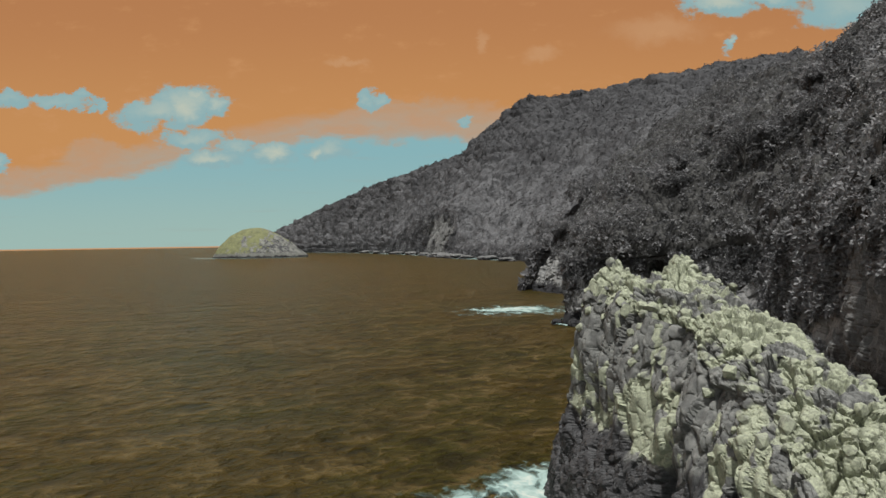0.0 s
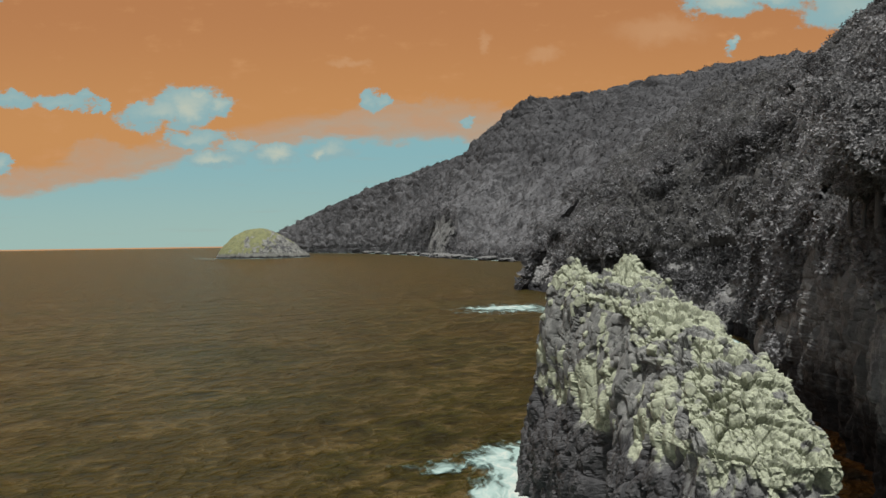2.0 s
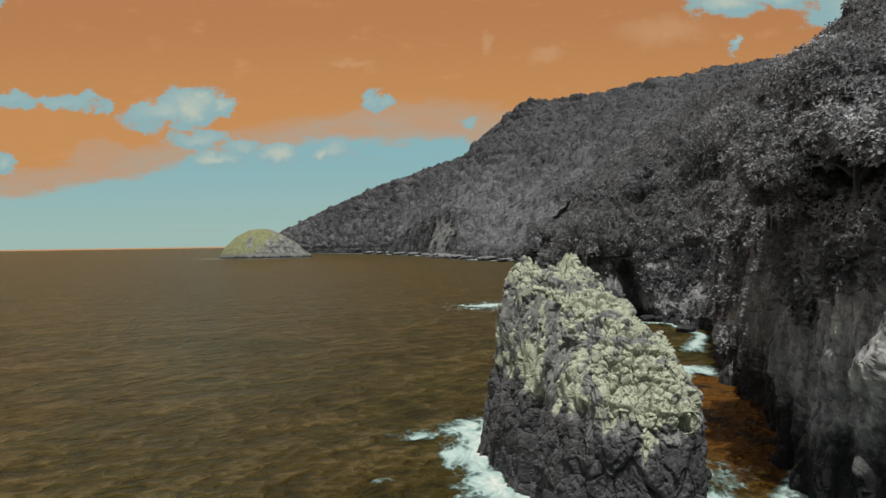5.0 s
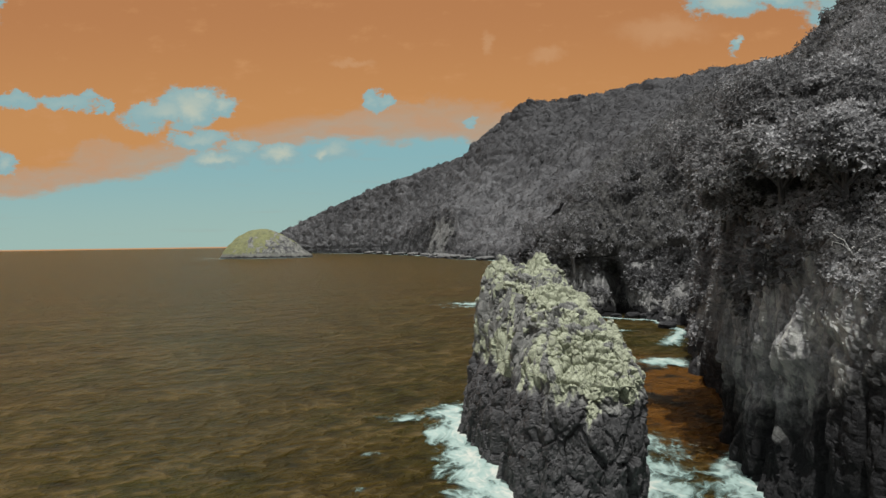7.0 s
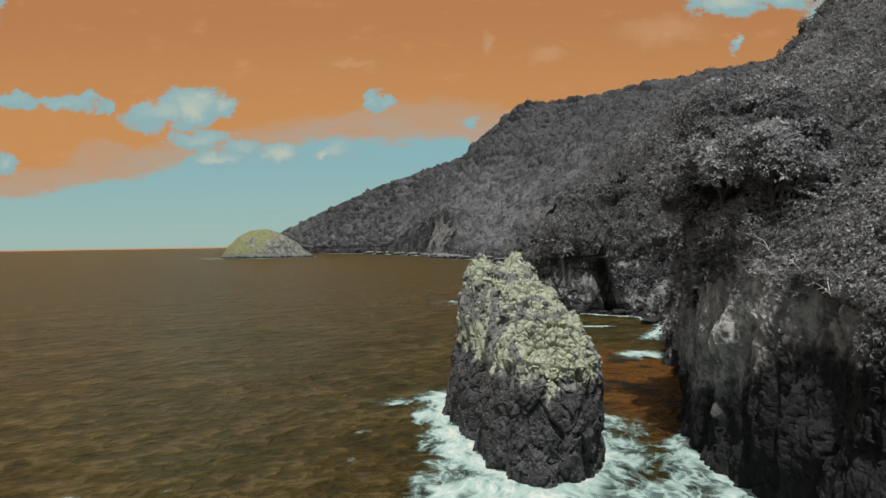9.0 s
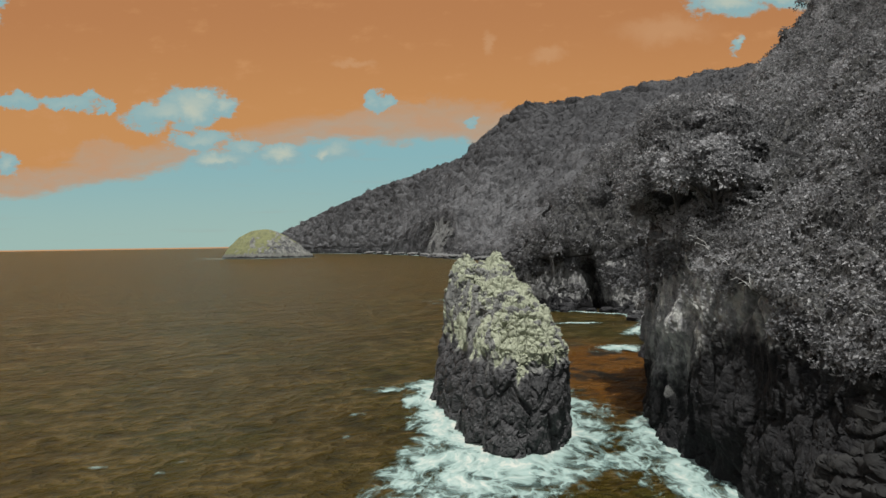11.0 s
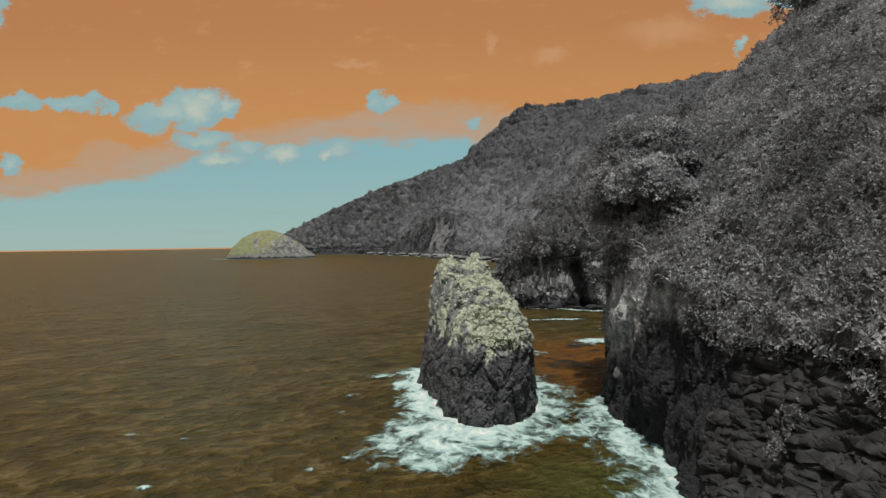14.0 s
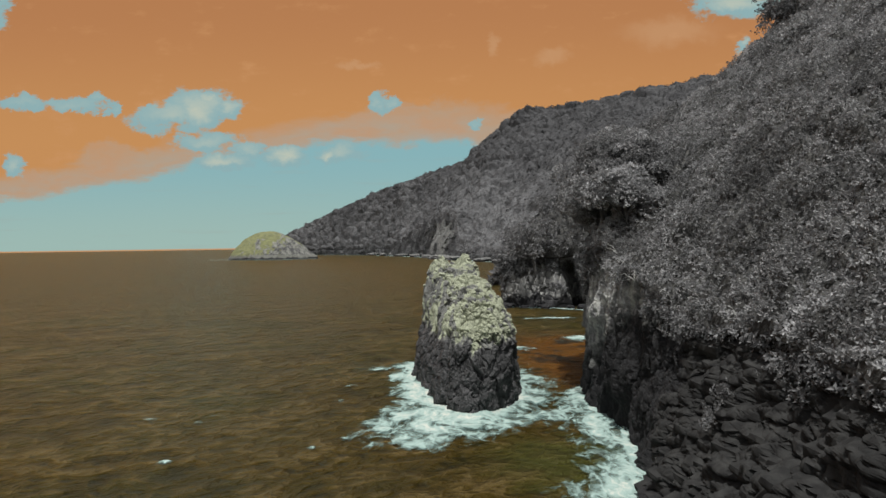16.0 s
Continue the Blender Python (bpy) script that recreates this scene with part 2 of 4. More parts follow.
def leaf(dark, light, rough=0.55, belts=False):
    """Leathery leaves, each a little different."""
    def build(n):
        g = n.add("ShaderNodeNewGeometry")
        c = n.mix(n.ramp(g.outputs["Random Per Island"], 0.1, 1.0), dark, light)
        patch = n.noise(g.outputs["Position"], 0.045 if belts else 0.12, 4, 0.6)
        c = n.mix(n.math("MULTIPLY", n.ramp(patch, 0.44, 0.62), 0.75 if belts else 0.6), c, tuple((0.38 if belts else 0.55) * v for v in dark))
        kind = n.kinds(n.swirl(g.outputs["Position"], 0.08 if belts else 0.2, 9.0 if belts else 3.0), 0.085 if belts else 0.22)      # each crown its own tone
        c = n.mix(n.math("MULTIPLY", n.ramp(kind, 0.45, 0.0), 0.70 if belts else 0.45), c, tuple(0.35 * v for v in dark))
        c = n.mix(n.math("MULTIPLY", n.ramp(kind, 0.65, 1.0), 0.75 if belts else 0.4), c, tuple(1.35 * v for v in light))
        if belts:      # close dark forest on the heights and in the gullies, pale scrub on the lower slopes
            c = n.mix(n.math("MULTIPLY", high_forest(n), 0.62), c, (0.045, 0.045, 0.047))
        gloss = principled(n, c, rough, None, 0.35)
        thin = n.add("ShaderNodeBsdfTranslucent")
        n.put(thin.inputs[0], c)
        m = n.add("ShaderNodeMixShader")
        m.inputs[0].default_value = 0.33
        n.links.new(gloss, m.inputs[1]), n.links.new(thin.outputs[0], m.inputs[2])
        return m.outputs[0]
    return build


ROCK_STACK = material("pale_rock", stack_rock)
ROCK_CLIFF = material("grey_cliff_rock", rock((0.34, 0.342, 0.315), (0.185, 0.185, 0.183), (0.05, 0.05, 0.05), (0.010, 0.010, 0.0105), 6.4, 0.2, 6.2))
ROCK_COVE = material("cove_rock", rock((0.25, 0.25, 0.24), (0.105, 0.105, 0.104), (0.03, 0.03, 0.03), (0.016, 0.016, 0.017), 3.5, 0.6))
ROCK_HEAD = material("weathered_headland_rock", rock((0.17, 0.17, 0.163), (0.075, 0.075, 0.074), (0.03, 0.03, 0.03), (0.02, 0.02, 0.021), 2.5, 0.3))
ROCK_SHORE = material("dark_shore_rock", rock((0.032, 0.032, 0.031), (0.0135, 0.0135, 0.0135), (0.010, 0.009, 0.009), (0.011, 0.011, 0.0115), 2.0, 0.5))
LEAF_NEAR = material("grey_shrub_leaf", leaf((0.125, 0.125, 0.126), (0.36, 0.36, 0.364), 0.7))
LEAF_TREE = material("grey_tree_leaf", leaf((0.095, 0.095, 0.097), (0.245, 0.245, 0.249), 0.6))
LEAF_FAR = material("grey_forest_leaf", leaf((0.100, 0.100, 0.103), (0.145, 0.145, 0.149), 0.9, True))


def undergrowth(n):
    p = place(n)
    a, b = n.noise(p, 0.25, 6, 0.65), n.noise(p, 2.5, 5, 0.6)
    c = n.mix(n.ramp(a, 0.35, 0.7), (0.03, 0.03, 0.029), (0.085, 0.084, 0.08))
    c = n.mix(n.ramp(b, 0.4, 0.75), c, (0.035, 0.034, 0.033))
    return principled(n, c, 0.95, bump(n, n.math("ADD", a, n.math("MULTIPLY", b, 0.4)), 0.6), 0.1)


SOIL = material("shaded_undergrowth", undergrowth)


def forest(n):
    p = place(n)
    a, b, c = n.noise(p, 0.06, 5, 0.6), n.noise(p, 0.45, 6, 0.7), n.voronoi(p, 0.5)
    tone = n.math("ADD", n.math("MULTIPLY", b, 0.7), n.math("MULTIPLY", a, 0.3))
    col = n.mix(n.ramp(tone, 0.36, 0.64), (0.065, 0.065, 0.067), (0.120, 0.120, 0.123))
    kind = n.kinds(n.swirl(p, 0.08, 9.0), 0.085)
    col = n.mix(n.math("MULTIPLY", n.ramp(kind, 0.45, 0.0), 0.6), col, (0.035, 0.035, 0.037))
    col = n.mix(n.math("MULTIPLY", high_forest(n), 0.62), col, (0.035, 0.035, 0.037))
    return principled(n, col, 0.9, bump(n, n.math("ADD", b, n.math("MULTIPLY", c, -0.5)), 1.0), 0.1)


FOREST = material("far_forest", forest)


def bark(n):
    p = place(n)
    a = n.noise(n.scaled(p, 6, 6, 1.2), 1.0, 6, 0.6)
    return principled(n, n.mix(a, (0.035, 0.034, 0.033), (0.10, 0.098, 0.094)), 0.9, bump(n, a, 0.04), 0.2)


BARK = material("pale_bark", bark)


def grass_rock(n):
    """Island: yellow-green turf on the seaward side, grey rock on the other."""
    p = place(n)
    xyz = n.add("ShaderNodeSeparateXYZ")
    n.put(xyz.inputs[0], p)
    a, b = n.noise(p, 0.035, 6, 0.65), n.noise(p, 0.16, 5, 0.7)
    west = n.math("ADD", n.math("MULTIPLY", xyz.outputs[0], 0.006), n.math("ADD", n.math("MULTIPLY", a, 3.4), n.math("MULTIPLY", b, 0.9)))
    turf = n.mix(n.ramp(b, 0.35, 0.7), (0.160, 0.166, 0.082), (0.115, 0.118, 0.068))
    stone = n.mix(n.ramp(b, 0.4, 0.6), (0.05, 0.05, 0.053), (0.19, 0.191, 0.172))
    c = n.mix(n.ramp(west, 0.58, 0.70), turf, stone)
    low = n.math("ADD", xyz.outputs[2], n.math("MULTIPLY", n.math("SUBTRACT", b, 0.5), 10.0))
    c = n.mix(n.ramp(low, 8.0, 5.0), c, (0.13, 0.13, 0.118))
    c = n.mix(n.ramp(low, 3.6, 2.0), c, (0.02, 0.02, 0.02))
    return principled(n, c, 0.95, bump(n, n.math("ADD", a, b), 4.0), 0.1)


ISLET = material("turf_and_rock", grass_rock)


def water(n):
    p = place(n)
    tilt = n.add("ShaderNodeMapping")
    n.put(tilt.inputs[0], p)
    tilt.inputs[2].default_value = (0, 0, radians(-26))
    p = tilt.outputs[0]
    swell = n.noise(n.scaled(p, 0.05, 0.10, 0.1), 1.0, 3, 0.5, 0.4)
    chop = n.noise(n.scaled(p, 0.25, 0.31, 0.5), 1.0, 3, 0.55, 0.4)
    ripple = n.noise(n.scaled(p, 0.75, 0.95, 1.0), 1.0, 5, 0.62, 0.4)
    fold = n.noise(n.scaled(n.swirl(p, 0.15, 2.0), 0.17, 0.25, 0.5), 1.0, 4, 0.5)
    ridge = n.math("SUBTRACT", 1.0, n.math("MULTIPLY", n.math("ABSOLUTE", n.math("SUBTRACT", fold, 0.5)), 2.0))    # sharp crests of short waves
    sharp = n.math("POWER", ridge, 3.0)
    h = n.math("ADD", n.math("MULTIPLY", swell, 1.5), n.math("MULTIPLY", chop, 1.0))
    h = n.math("ADD", h, n.math("ADD", n.math("MULTIPLY", ripple, 0.6), n.math("MULTIPLY", sharp, 0.30)))
    deep = n.noise(p, 0.035, 4, 0.6)
    c = n.mix(n.ramp(deep, 0.42, 0.62), (0.0400, 0.0262, 0.0034), (0.0315, 0.0268, 0.0038))
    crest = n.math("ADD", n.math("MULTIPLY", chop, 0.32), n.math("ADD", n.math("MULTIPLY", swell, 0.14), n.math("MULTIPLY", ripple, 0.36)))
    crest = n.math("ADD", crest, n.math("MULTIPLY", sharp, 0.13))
    # highlights on wave crests and shade in troughs, put into the colour
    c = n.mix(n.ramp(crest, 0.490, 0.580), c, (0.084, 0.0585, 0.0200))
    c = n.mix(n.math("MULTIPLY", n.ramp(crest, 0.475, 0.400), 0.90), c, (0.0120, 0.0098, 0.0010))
    gust = n.noise(n.scaled(p, 0.035, 0.11, 0.1), 1.0, 5, 0.6, 0.5)      # darker and lighter runs of waves, put into the colour as well
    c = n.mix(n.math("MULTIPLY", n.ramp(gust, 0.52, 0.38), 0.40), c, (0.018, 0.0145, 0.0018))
    away = n.add("ShaderNodeVectorMath", operation="DISTANCE")      # a green shoal off the shore rocks
    n.put(away.inputs[0], place(n)), n.put(away.inputs[1], (14.5, 53.0, 0.0))
    shoal = n.math("ADD", away.outputs[1], n.math("MULTIPLY", chop, 10.0))
    c = n.mix(n.math("MULTIPLY", n.ramp(shoal, 17.0, 7.0), 0.8), c, (0.040, 0.044, 0.010))
    far = n.add("ShaderNodeVectorMath", operation="DISTANCE")       # warm shallow water in the channel by the cliff
    n.put(far.inputs[0], n.scaled(place(n), 2.4, 1, 1)), n.put(far.inputs[1], (63.0, 105.0, 0.0))
    bed = n.noise(n.swirl(p, 0.2, 5.0), 0.16, 5, 0.65)
    floor_tone = n.mix(n.ramp(bed, 0.38, 0.49), (0.010, 0.010, 0.009), (0.105, 0.042, 0.006))
    c = n.mix(n.math("MULTIPLY", n.ramp(n.math("ADD", far.outputs[1], n.math("MULTIPLY", chop, 14.0)), 44.0, 24.0), 0.85), c, floor_tone)
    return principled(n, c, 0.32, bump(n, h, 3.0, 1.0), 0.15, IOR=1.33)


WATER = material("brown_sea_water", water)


def foam(n):
    p = place(n)
    thick = n.add("ShaderNodeAttribute")
    thick.attribute_name = "thickness"
    w = n.swirl(n.swirl(p, 0.12, 5.0), 0.5, 1.3)
    a = n.noise(n.scaled(w, 0.40, 0.27, 0.5), 1.0, 5, 0.58)
    b = n.noise(n.scaled(w, 1.3, 0.8, 1.0), 1.0, 5, 0.6)
    lace = n.math("ABSOLUTE", n.math("SUBTRACT", n.noise(n.scaled(w, 0.55, 0.33, 0.5), 1.0, 4, 0.55), 0.5))      # thin bright threads
    cover = n.math("ADD", n.math("MULTIPLY", a, 0.70), n.math("MULTIPLY", b, 0.30))
    cover = n.math("MULTIPLY", n.math("SUBTRACT", cover, 0.5), 2.9)
    cover = n.math("ADD", cover, n.math("MULTIPLY", n.ramp(lace, 0.06, 0.0), 0.25))
    cover = n.math("ADD", cover, n.math("SUBTRACT", thick.outputs["Fac"], 0.42))
    c = n.mix(n.ramp(cover, 0.0, 0.50), (0.12, 0.20, 0.19), (0.24, 0.325, 0.30))
    c = n.mix(n.ramp(cover, 0.50, 1.10), c, (0.42, 0.425, 0.38))
    c = n.mix(n.math("MULTIPLY", n.ramp(b, 0.50, 0.36), 0.45), c, (0.19, 0.25, 0.235))
    froth = principled(n, c, 0.9, bump(n, b, 0.08), 0.2)
    gone = n.add("ShaderNodeBsdfTransparent").outputs[0]
    m = n.add("ShaderNodeMixShader")
    n.put(m.inputs[0], n.math("MULTIPLY", n.ramp(cover, -0.16, 0.62), 0.95)), n.links.new(gone, m.inputs[1]), n.links.new(froth, m.inputs[2])
    return m.outputs[0]


FOAM = material("white_sea_foam", foam)


# ---- shaping tools ----
def hashed(i, j, k, seed):
    h = (i.astype(np.int64) * 374761393 + j.astype(np.int64) * 668265263 + k.astype(np.int64) * 2147483647 + seed * 974634777) & 0xFFFFFFFF
    h = ((h ^ (h >> 13)) * 1274126177) & 0xFFFFFFFF
    h = ((h ^ (h >> 16)) * 2246822519) & 0xFFFFFFFF
    return ((h ^ (h >> 15)) & 0xFFFFFF) / float(0xFFFFFF)


def value_noise(p, seed=0):
    """Smooth lattice noise, -1 to 1, at points p (n, 3)."""
    base = np.floor(p)
    f = p - base
    f = f * f * (3 - 2 * f)
    i, j, k = base.T
    out = 0
    for a in (0, 1):
        for b in (0, 1):
            for c in (0, 1):
                w = (f[:, 0] if a else 1 - f[:, 0]) * (f[:, 1] if b else 1 - f[:, 1]) * (f[:, 2] if c else 1 - f[:, 2])
                out = out + w * hashed(i + a, j + b, k + c, seed)
    return out * 2 - 1


def fractal(p, octaves=4, seed=0, gain=0.5):
    out, amp, total = 0, 1.0, 0
    for o in range(octaves):
        out = out + amp * value_noise(p * 2.0 ** o + 17.3 * o, seed + o)
        total += amp
        amp *= gain
    return out / total


def cells(p, seed=0):
    """Distance to the nearest cell point, to the next, and the nearest cell's own random number."""
    base = np.floor(p)
    d1, d2, own = np.full(len(p), 9.0), np.full(len(p), 9.0), np.zeros(len(p))
    for a in (-1, 0, 1):
        for b in (-1, 0, 1):
            for c in (-1, 0, 1):
                q = base + (a, b, c)
                i, j, k = q.T
                spot = q + np.stack([hashed(i, j, k, seed + s) for s in (1, 2, 3)], 1)
                d = np.sqrt(((spot - p) ** 2).sum(1))
                near = d < d1
                d2 = np.where(near, d1, np.minimum(d2, d))
                own = np.where(near, hashed(i, j, k, seed + 4), own)
                d1 = np.where(near, d, d1)
    return d1, d2, own


def facets(p, seed, tilt=0.5, step=0.5, joint=0.3, width=0.07):
    """Angular blocks: each cell a tilted flat face at its own height, with narrow joints between."""
    base = np.floor(p)
    d1, d2 = np.full(len(p), 9.0), np.full(len(p), 9.0)
    face = np.zeros(len(p))
    for a in (-1, 0, 1):
        for b in (-1, 0, 1):
            for c in (-1, 0, 1):
                q = base + (a, b, c)
                i, j, k = q.T
                spot = q + np.stack([hashed(i, j, k, seed + s) for s in (1, 2, 3)], 1)
                off = p - spot
                d = np.sqrt((off ** 2).sum(1))
                lean = np.stack([hashed(i, j, k, seed + s) for s in (5, 6, 7)], 1) - 0.5
                level = 2 * tilt * (lean * off).sum(1) + step * hashed(i, j, k, seed + 4)
                near = d < d1
                d2 = np.where(near, d1, np.minimum(d2, d))
                face = np.where(near, level, face)
                d1 = np.where(near, d, d1)
    return face - joint * np.exp(-(d2 - d1) / width)


def mesh_object(name, verts, faces, mat, parent=None, smooth=False):
    me = bpy.data.meshes.new(name)
    verts, faces = np.asarray(verts, np.float32), np.asarray(faces, np.int32)
    me.vertices.add(len(verts))
    me.vertices.foreach_set("co", verts.ravel())
    k = faces.shape[1]
    me.loops.add(faces.size)
    me.loops.foreach_set("vertex_index", faces.ravel())
    me.polygons.add(len(faces))
    me.polygons.foreach_set("loop_start", np.arange(0, faces.size, k, dtype=np.int32))
    me.polygons.foreach_set("use_smooth", np.full(len(faces), smooth))
    me.update(calc_edges=True)
    me.materials.append(mat)
    ob = new(name, me)
    if parent:
        ob.parent = parent
    return ob


def grid_faces(rows, cols, wrap=False):
    r, c = np.meshgrid(np.arange(rows - 1), np.arange(cols if wrap else cols - 1), indexing="ij")
    r, c = r.ravel(), c.ravel()
    d = (c + 1) % cols
    return np.stack([r * cols + c, r * cols + d, (r + 1) * cols + d, (r + 1) * cols + c], 1)


def smooth_rows(values, n_of):
    """Catmull-Rom through the rows of values, with n_of[i] steps between row i and the next."""
    v = np.asarray(values, float)
    v = np.vstack([2 * v[0] - v[1], v, 2 * v[-1] - v[-2]])
    out = []
    for i, n in enumerate(n_of):
        a, b, c, d = v[i:i + 4]
        t = (np.arange(n) / n)[:, None]
        out.append(0.5 * (2 * b + (c - a) * t + (2 * a - 5 * b + 4 * c - d) * t ** 2 + (3 * b - a - 3 * c + d) * t ** 3))
    return np.vstack(out + [v[-2:-1]])


def step_up(v, lo, hi):
    t = np.clip((v - lo) / (hi - lo), 0, 1)
    return t * t * (3 - 2 * t)


def normals_of(grid):
    du = np.gradient(grid, axis=0)
    dv = np.gradient(grid, axis=1)
    n = np.cross(du, dv)
    return n / np.maximum(np.linalg.norm(n, axis=2, keepdims=True), 1e-9)


def unit(v):
    return v / np.maximum(np.linalg.norm(v, axis=-1, keepdims=True), 1e-9)


def crowns(p, cell, height, seed):
    """How far a canopy of rounded crowns, about cell metres apart, stands out from the ground at points p."""
    q = p / cell
    q = q + 0.25 * np.stack([fractal(q * 1.3, 2, seed + 7), fractal(q * 1.3, 2, seed + 8), fractal(q * 1.3, 2, seed + 9)], 1)
    d1, d2, own = cells(q, seed)
    e1, e2, own2 = cells(q * 2.7, seed + 20)
    x, y = np.clip((d2 - d1) / 0.75, 0, 1), np.clip((e2 - e1) / 0.7, 0, 1)
    return height * (np.sqrt(x * (2 - x)) * (0.35 + 0.65 * own) + 0.28 * np.sqrt(y * (2 - y)) * (0.3 + own2) - 0.05)


# ---- sea ----
def sea():
    xs = np.concatenate([np.linspace(-4700, -160, 24), np.linspace(-150, 150, 61), np.linspace(160, 1500, 8)])
    ys = np.concatenate([np.linspace(-400, -60, 5), np.linspace(-50, 350, 81), np.linspace(380, 4980, 30)])
    gx, gy = np.meshgrid(xs, ys, indexing="ij")
    v = np.stack([gx.ravel(), gy.ravel(), np.zeros(gx.size)], 1)
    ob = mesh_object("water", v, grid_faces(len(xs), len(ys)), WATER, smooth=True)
    tagged(ob, "brown wind-rippled open sea reaching the horizon", "sea", kind="structure")


sea()

# ---- land: stations along the coast: foot x y, cliff edge x y z, slope x y z, ridge x y z ----
NEAR = [(9, -40, 20, -40, 14, 34, -40, 28, 100, -40, 85), (12, 15, 22.5, 15, 12.5, 36, 15, 29, 100, 20, 85),
        (15.5, 36, 24.6, 38, 13.2, 38, 42, 29, 102, 55, 85), (17.5, 46, 24, 48, 12.6, 36, 54, 29.5, 104, 75, 86),
        (20.8, 58, 22, 58, 15.4, 36, 66, 31, 104, 95, 87), (20.2, 70, 21.6, 70, 18.5, 38, 80, 34, 105, 120, 88),
        (21, 80, 22.8, 81, 20, 40, 95, 38, 106, 140, 89), (25.5, 91, 27, 92, 21, 46, 108, 40, 108, 160, 89)]
MID = [(32, 112, 34.5, 113, 21, 52, 125, 38, 110, 180, 83), (36, 126, 38.5, 127, 20, 56, 140, 39, 112, 195, 86),
       (42.5, 143, 45, 144, 20, 60, 155, 41, 115, 205, 89), (49, 162, 54, 165, 18, 70, 171, 43, 122, 215, 95),
       (46, 178, 51, 183, 17, 68, 191, 44, 124, 225, 89), (35, 187, 37.5, 190, 15, 58, 202, 39, 120, 250, 80),
       (20, 194, 22.5, 196.5, 14, 45, 208, 32, 110, 270, 76), (27, 206, 31, 209, 15, 52, 225, 35, 115, 300, 78)]
BAY = [(40, 225, 46, 230, 17, 60, 245, 36, 125, 330, 88), (40, 262, 46, 266, 17, 62, 278, 40, 135, 350, 92),
       (25, 291, 37, 297, 15, 56, 305, 40, 140, 380, 98), (80, 380, 86, 385, 8, 150, 420, 60, 300, 470, 120),
       (85, 520, 91, 525, 8, 170, 560, 90, 420, 600, 178), (70, 643, 76, 648, 7, 190, 690, 105, 420, 740, 212),
       (30, 760, 38, 765, 8, 170, 815, 115, 413, 800, 236)]
FAR = [(12, 835, 20, 840, 18, 130, 865, 115, 298, 880, 231), (3, 868, 18, 882, 56, 118, 885, 119, 244, 905, 225),
       (-10, 912, 6, 924, 64, 95, 915, 125, 190, 930, 220), (-24, 955, -8, 964, 62, 72, 952, 121, 157, 955, 222),
       (-33, 995, -16, 1002, 52, 45, 1000, 118, 124, 980, 224), (-55, 1060, -36, 1066, 50, 20, 1040, 110, 91, 1020, 196),
       (-90, 1140, -80, 1144, 22, -5, 1120, 105, 76, 1100, 178), (-118, 1215, -112, 1217, 12, -75, 1207, 90, -39, 1200, 148)]
TIP = [(-200, 1310, -195, 1311, 10, -168, 1305, 75, -143, 1300, 123), (-300, 1405, -296, 1405, 9, -280, 1402, 50, -262, 1400, 85),
       (-400, 1502, -396, 1502, 7, -385, 1501, 30, -371, 1500, 46), (-470, 1560, -468, 1560, 3, -466, 1560, 5, -460, 1562, 8)]


def land(stations, steps, cliff_rows, slope_rows):
    """Cliff and slope grids between stations."""
    rows = smooth_rows(stations, steps)
    foot = np.column_stack([rows[:, 0:2], np.full(len(rows), -1.5)])
    edge, mid, top = rows[:, 2:5], rows[:, 5:8], rows[:, 8:11]
    t = np.linspace(0, 1, cliff_rows)[None, :, None]
    cliff = foot[:, None] * (1 - t) + edge[:, None] * t
    t = np.linspace(0, 1, slope_rows)[None, :, None] ** 1.5
    k = 0.26
    slope = np.where(t < k, edge[:, None] + (mid - edge)[:, None] * (t / k), mid[:, None] + (top - mid)[:, None] * ((t - k) / (1 - k)))
    return cliff, slope


def thicket(slope, cell, height, seed, share, out):
    """The slope's points raised to a share of its canopy."""
    p = slope.reshape(-1, 3).copy()
    rise = np.repeat(np.clip(np.arange(slope.shape[1]) / 8, 0, 1)[None], slope.shape[0], 0).ravel()
    return p + unit(np.array(out))[None] * (share * crowns(p, cell, height, seed) * rise)[:, None]


OUT_NEAR, OUT_MID, OUT_FAR = (-0.35, -0.12, 0.93), (-0.40, -0.32, 0.86), (-0.45, -0.45, 0.77)


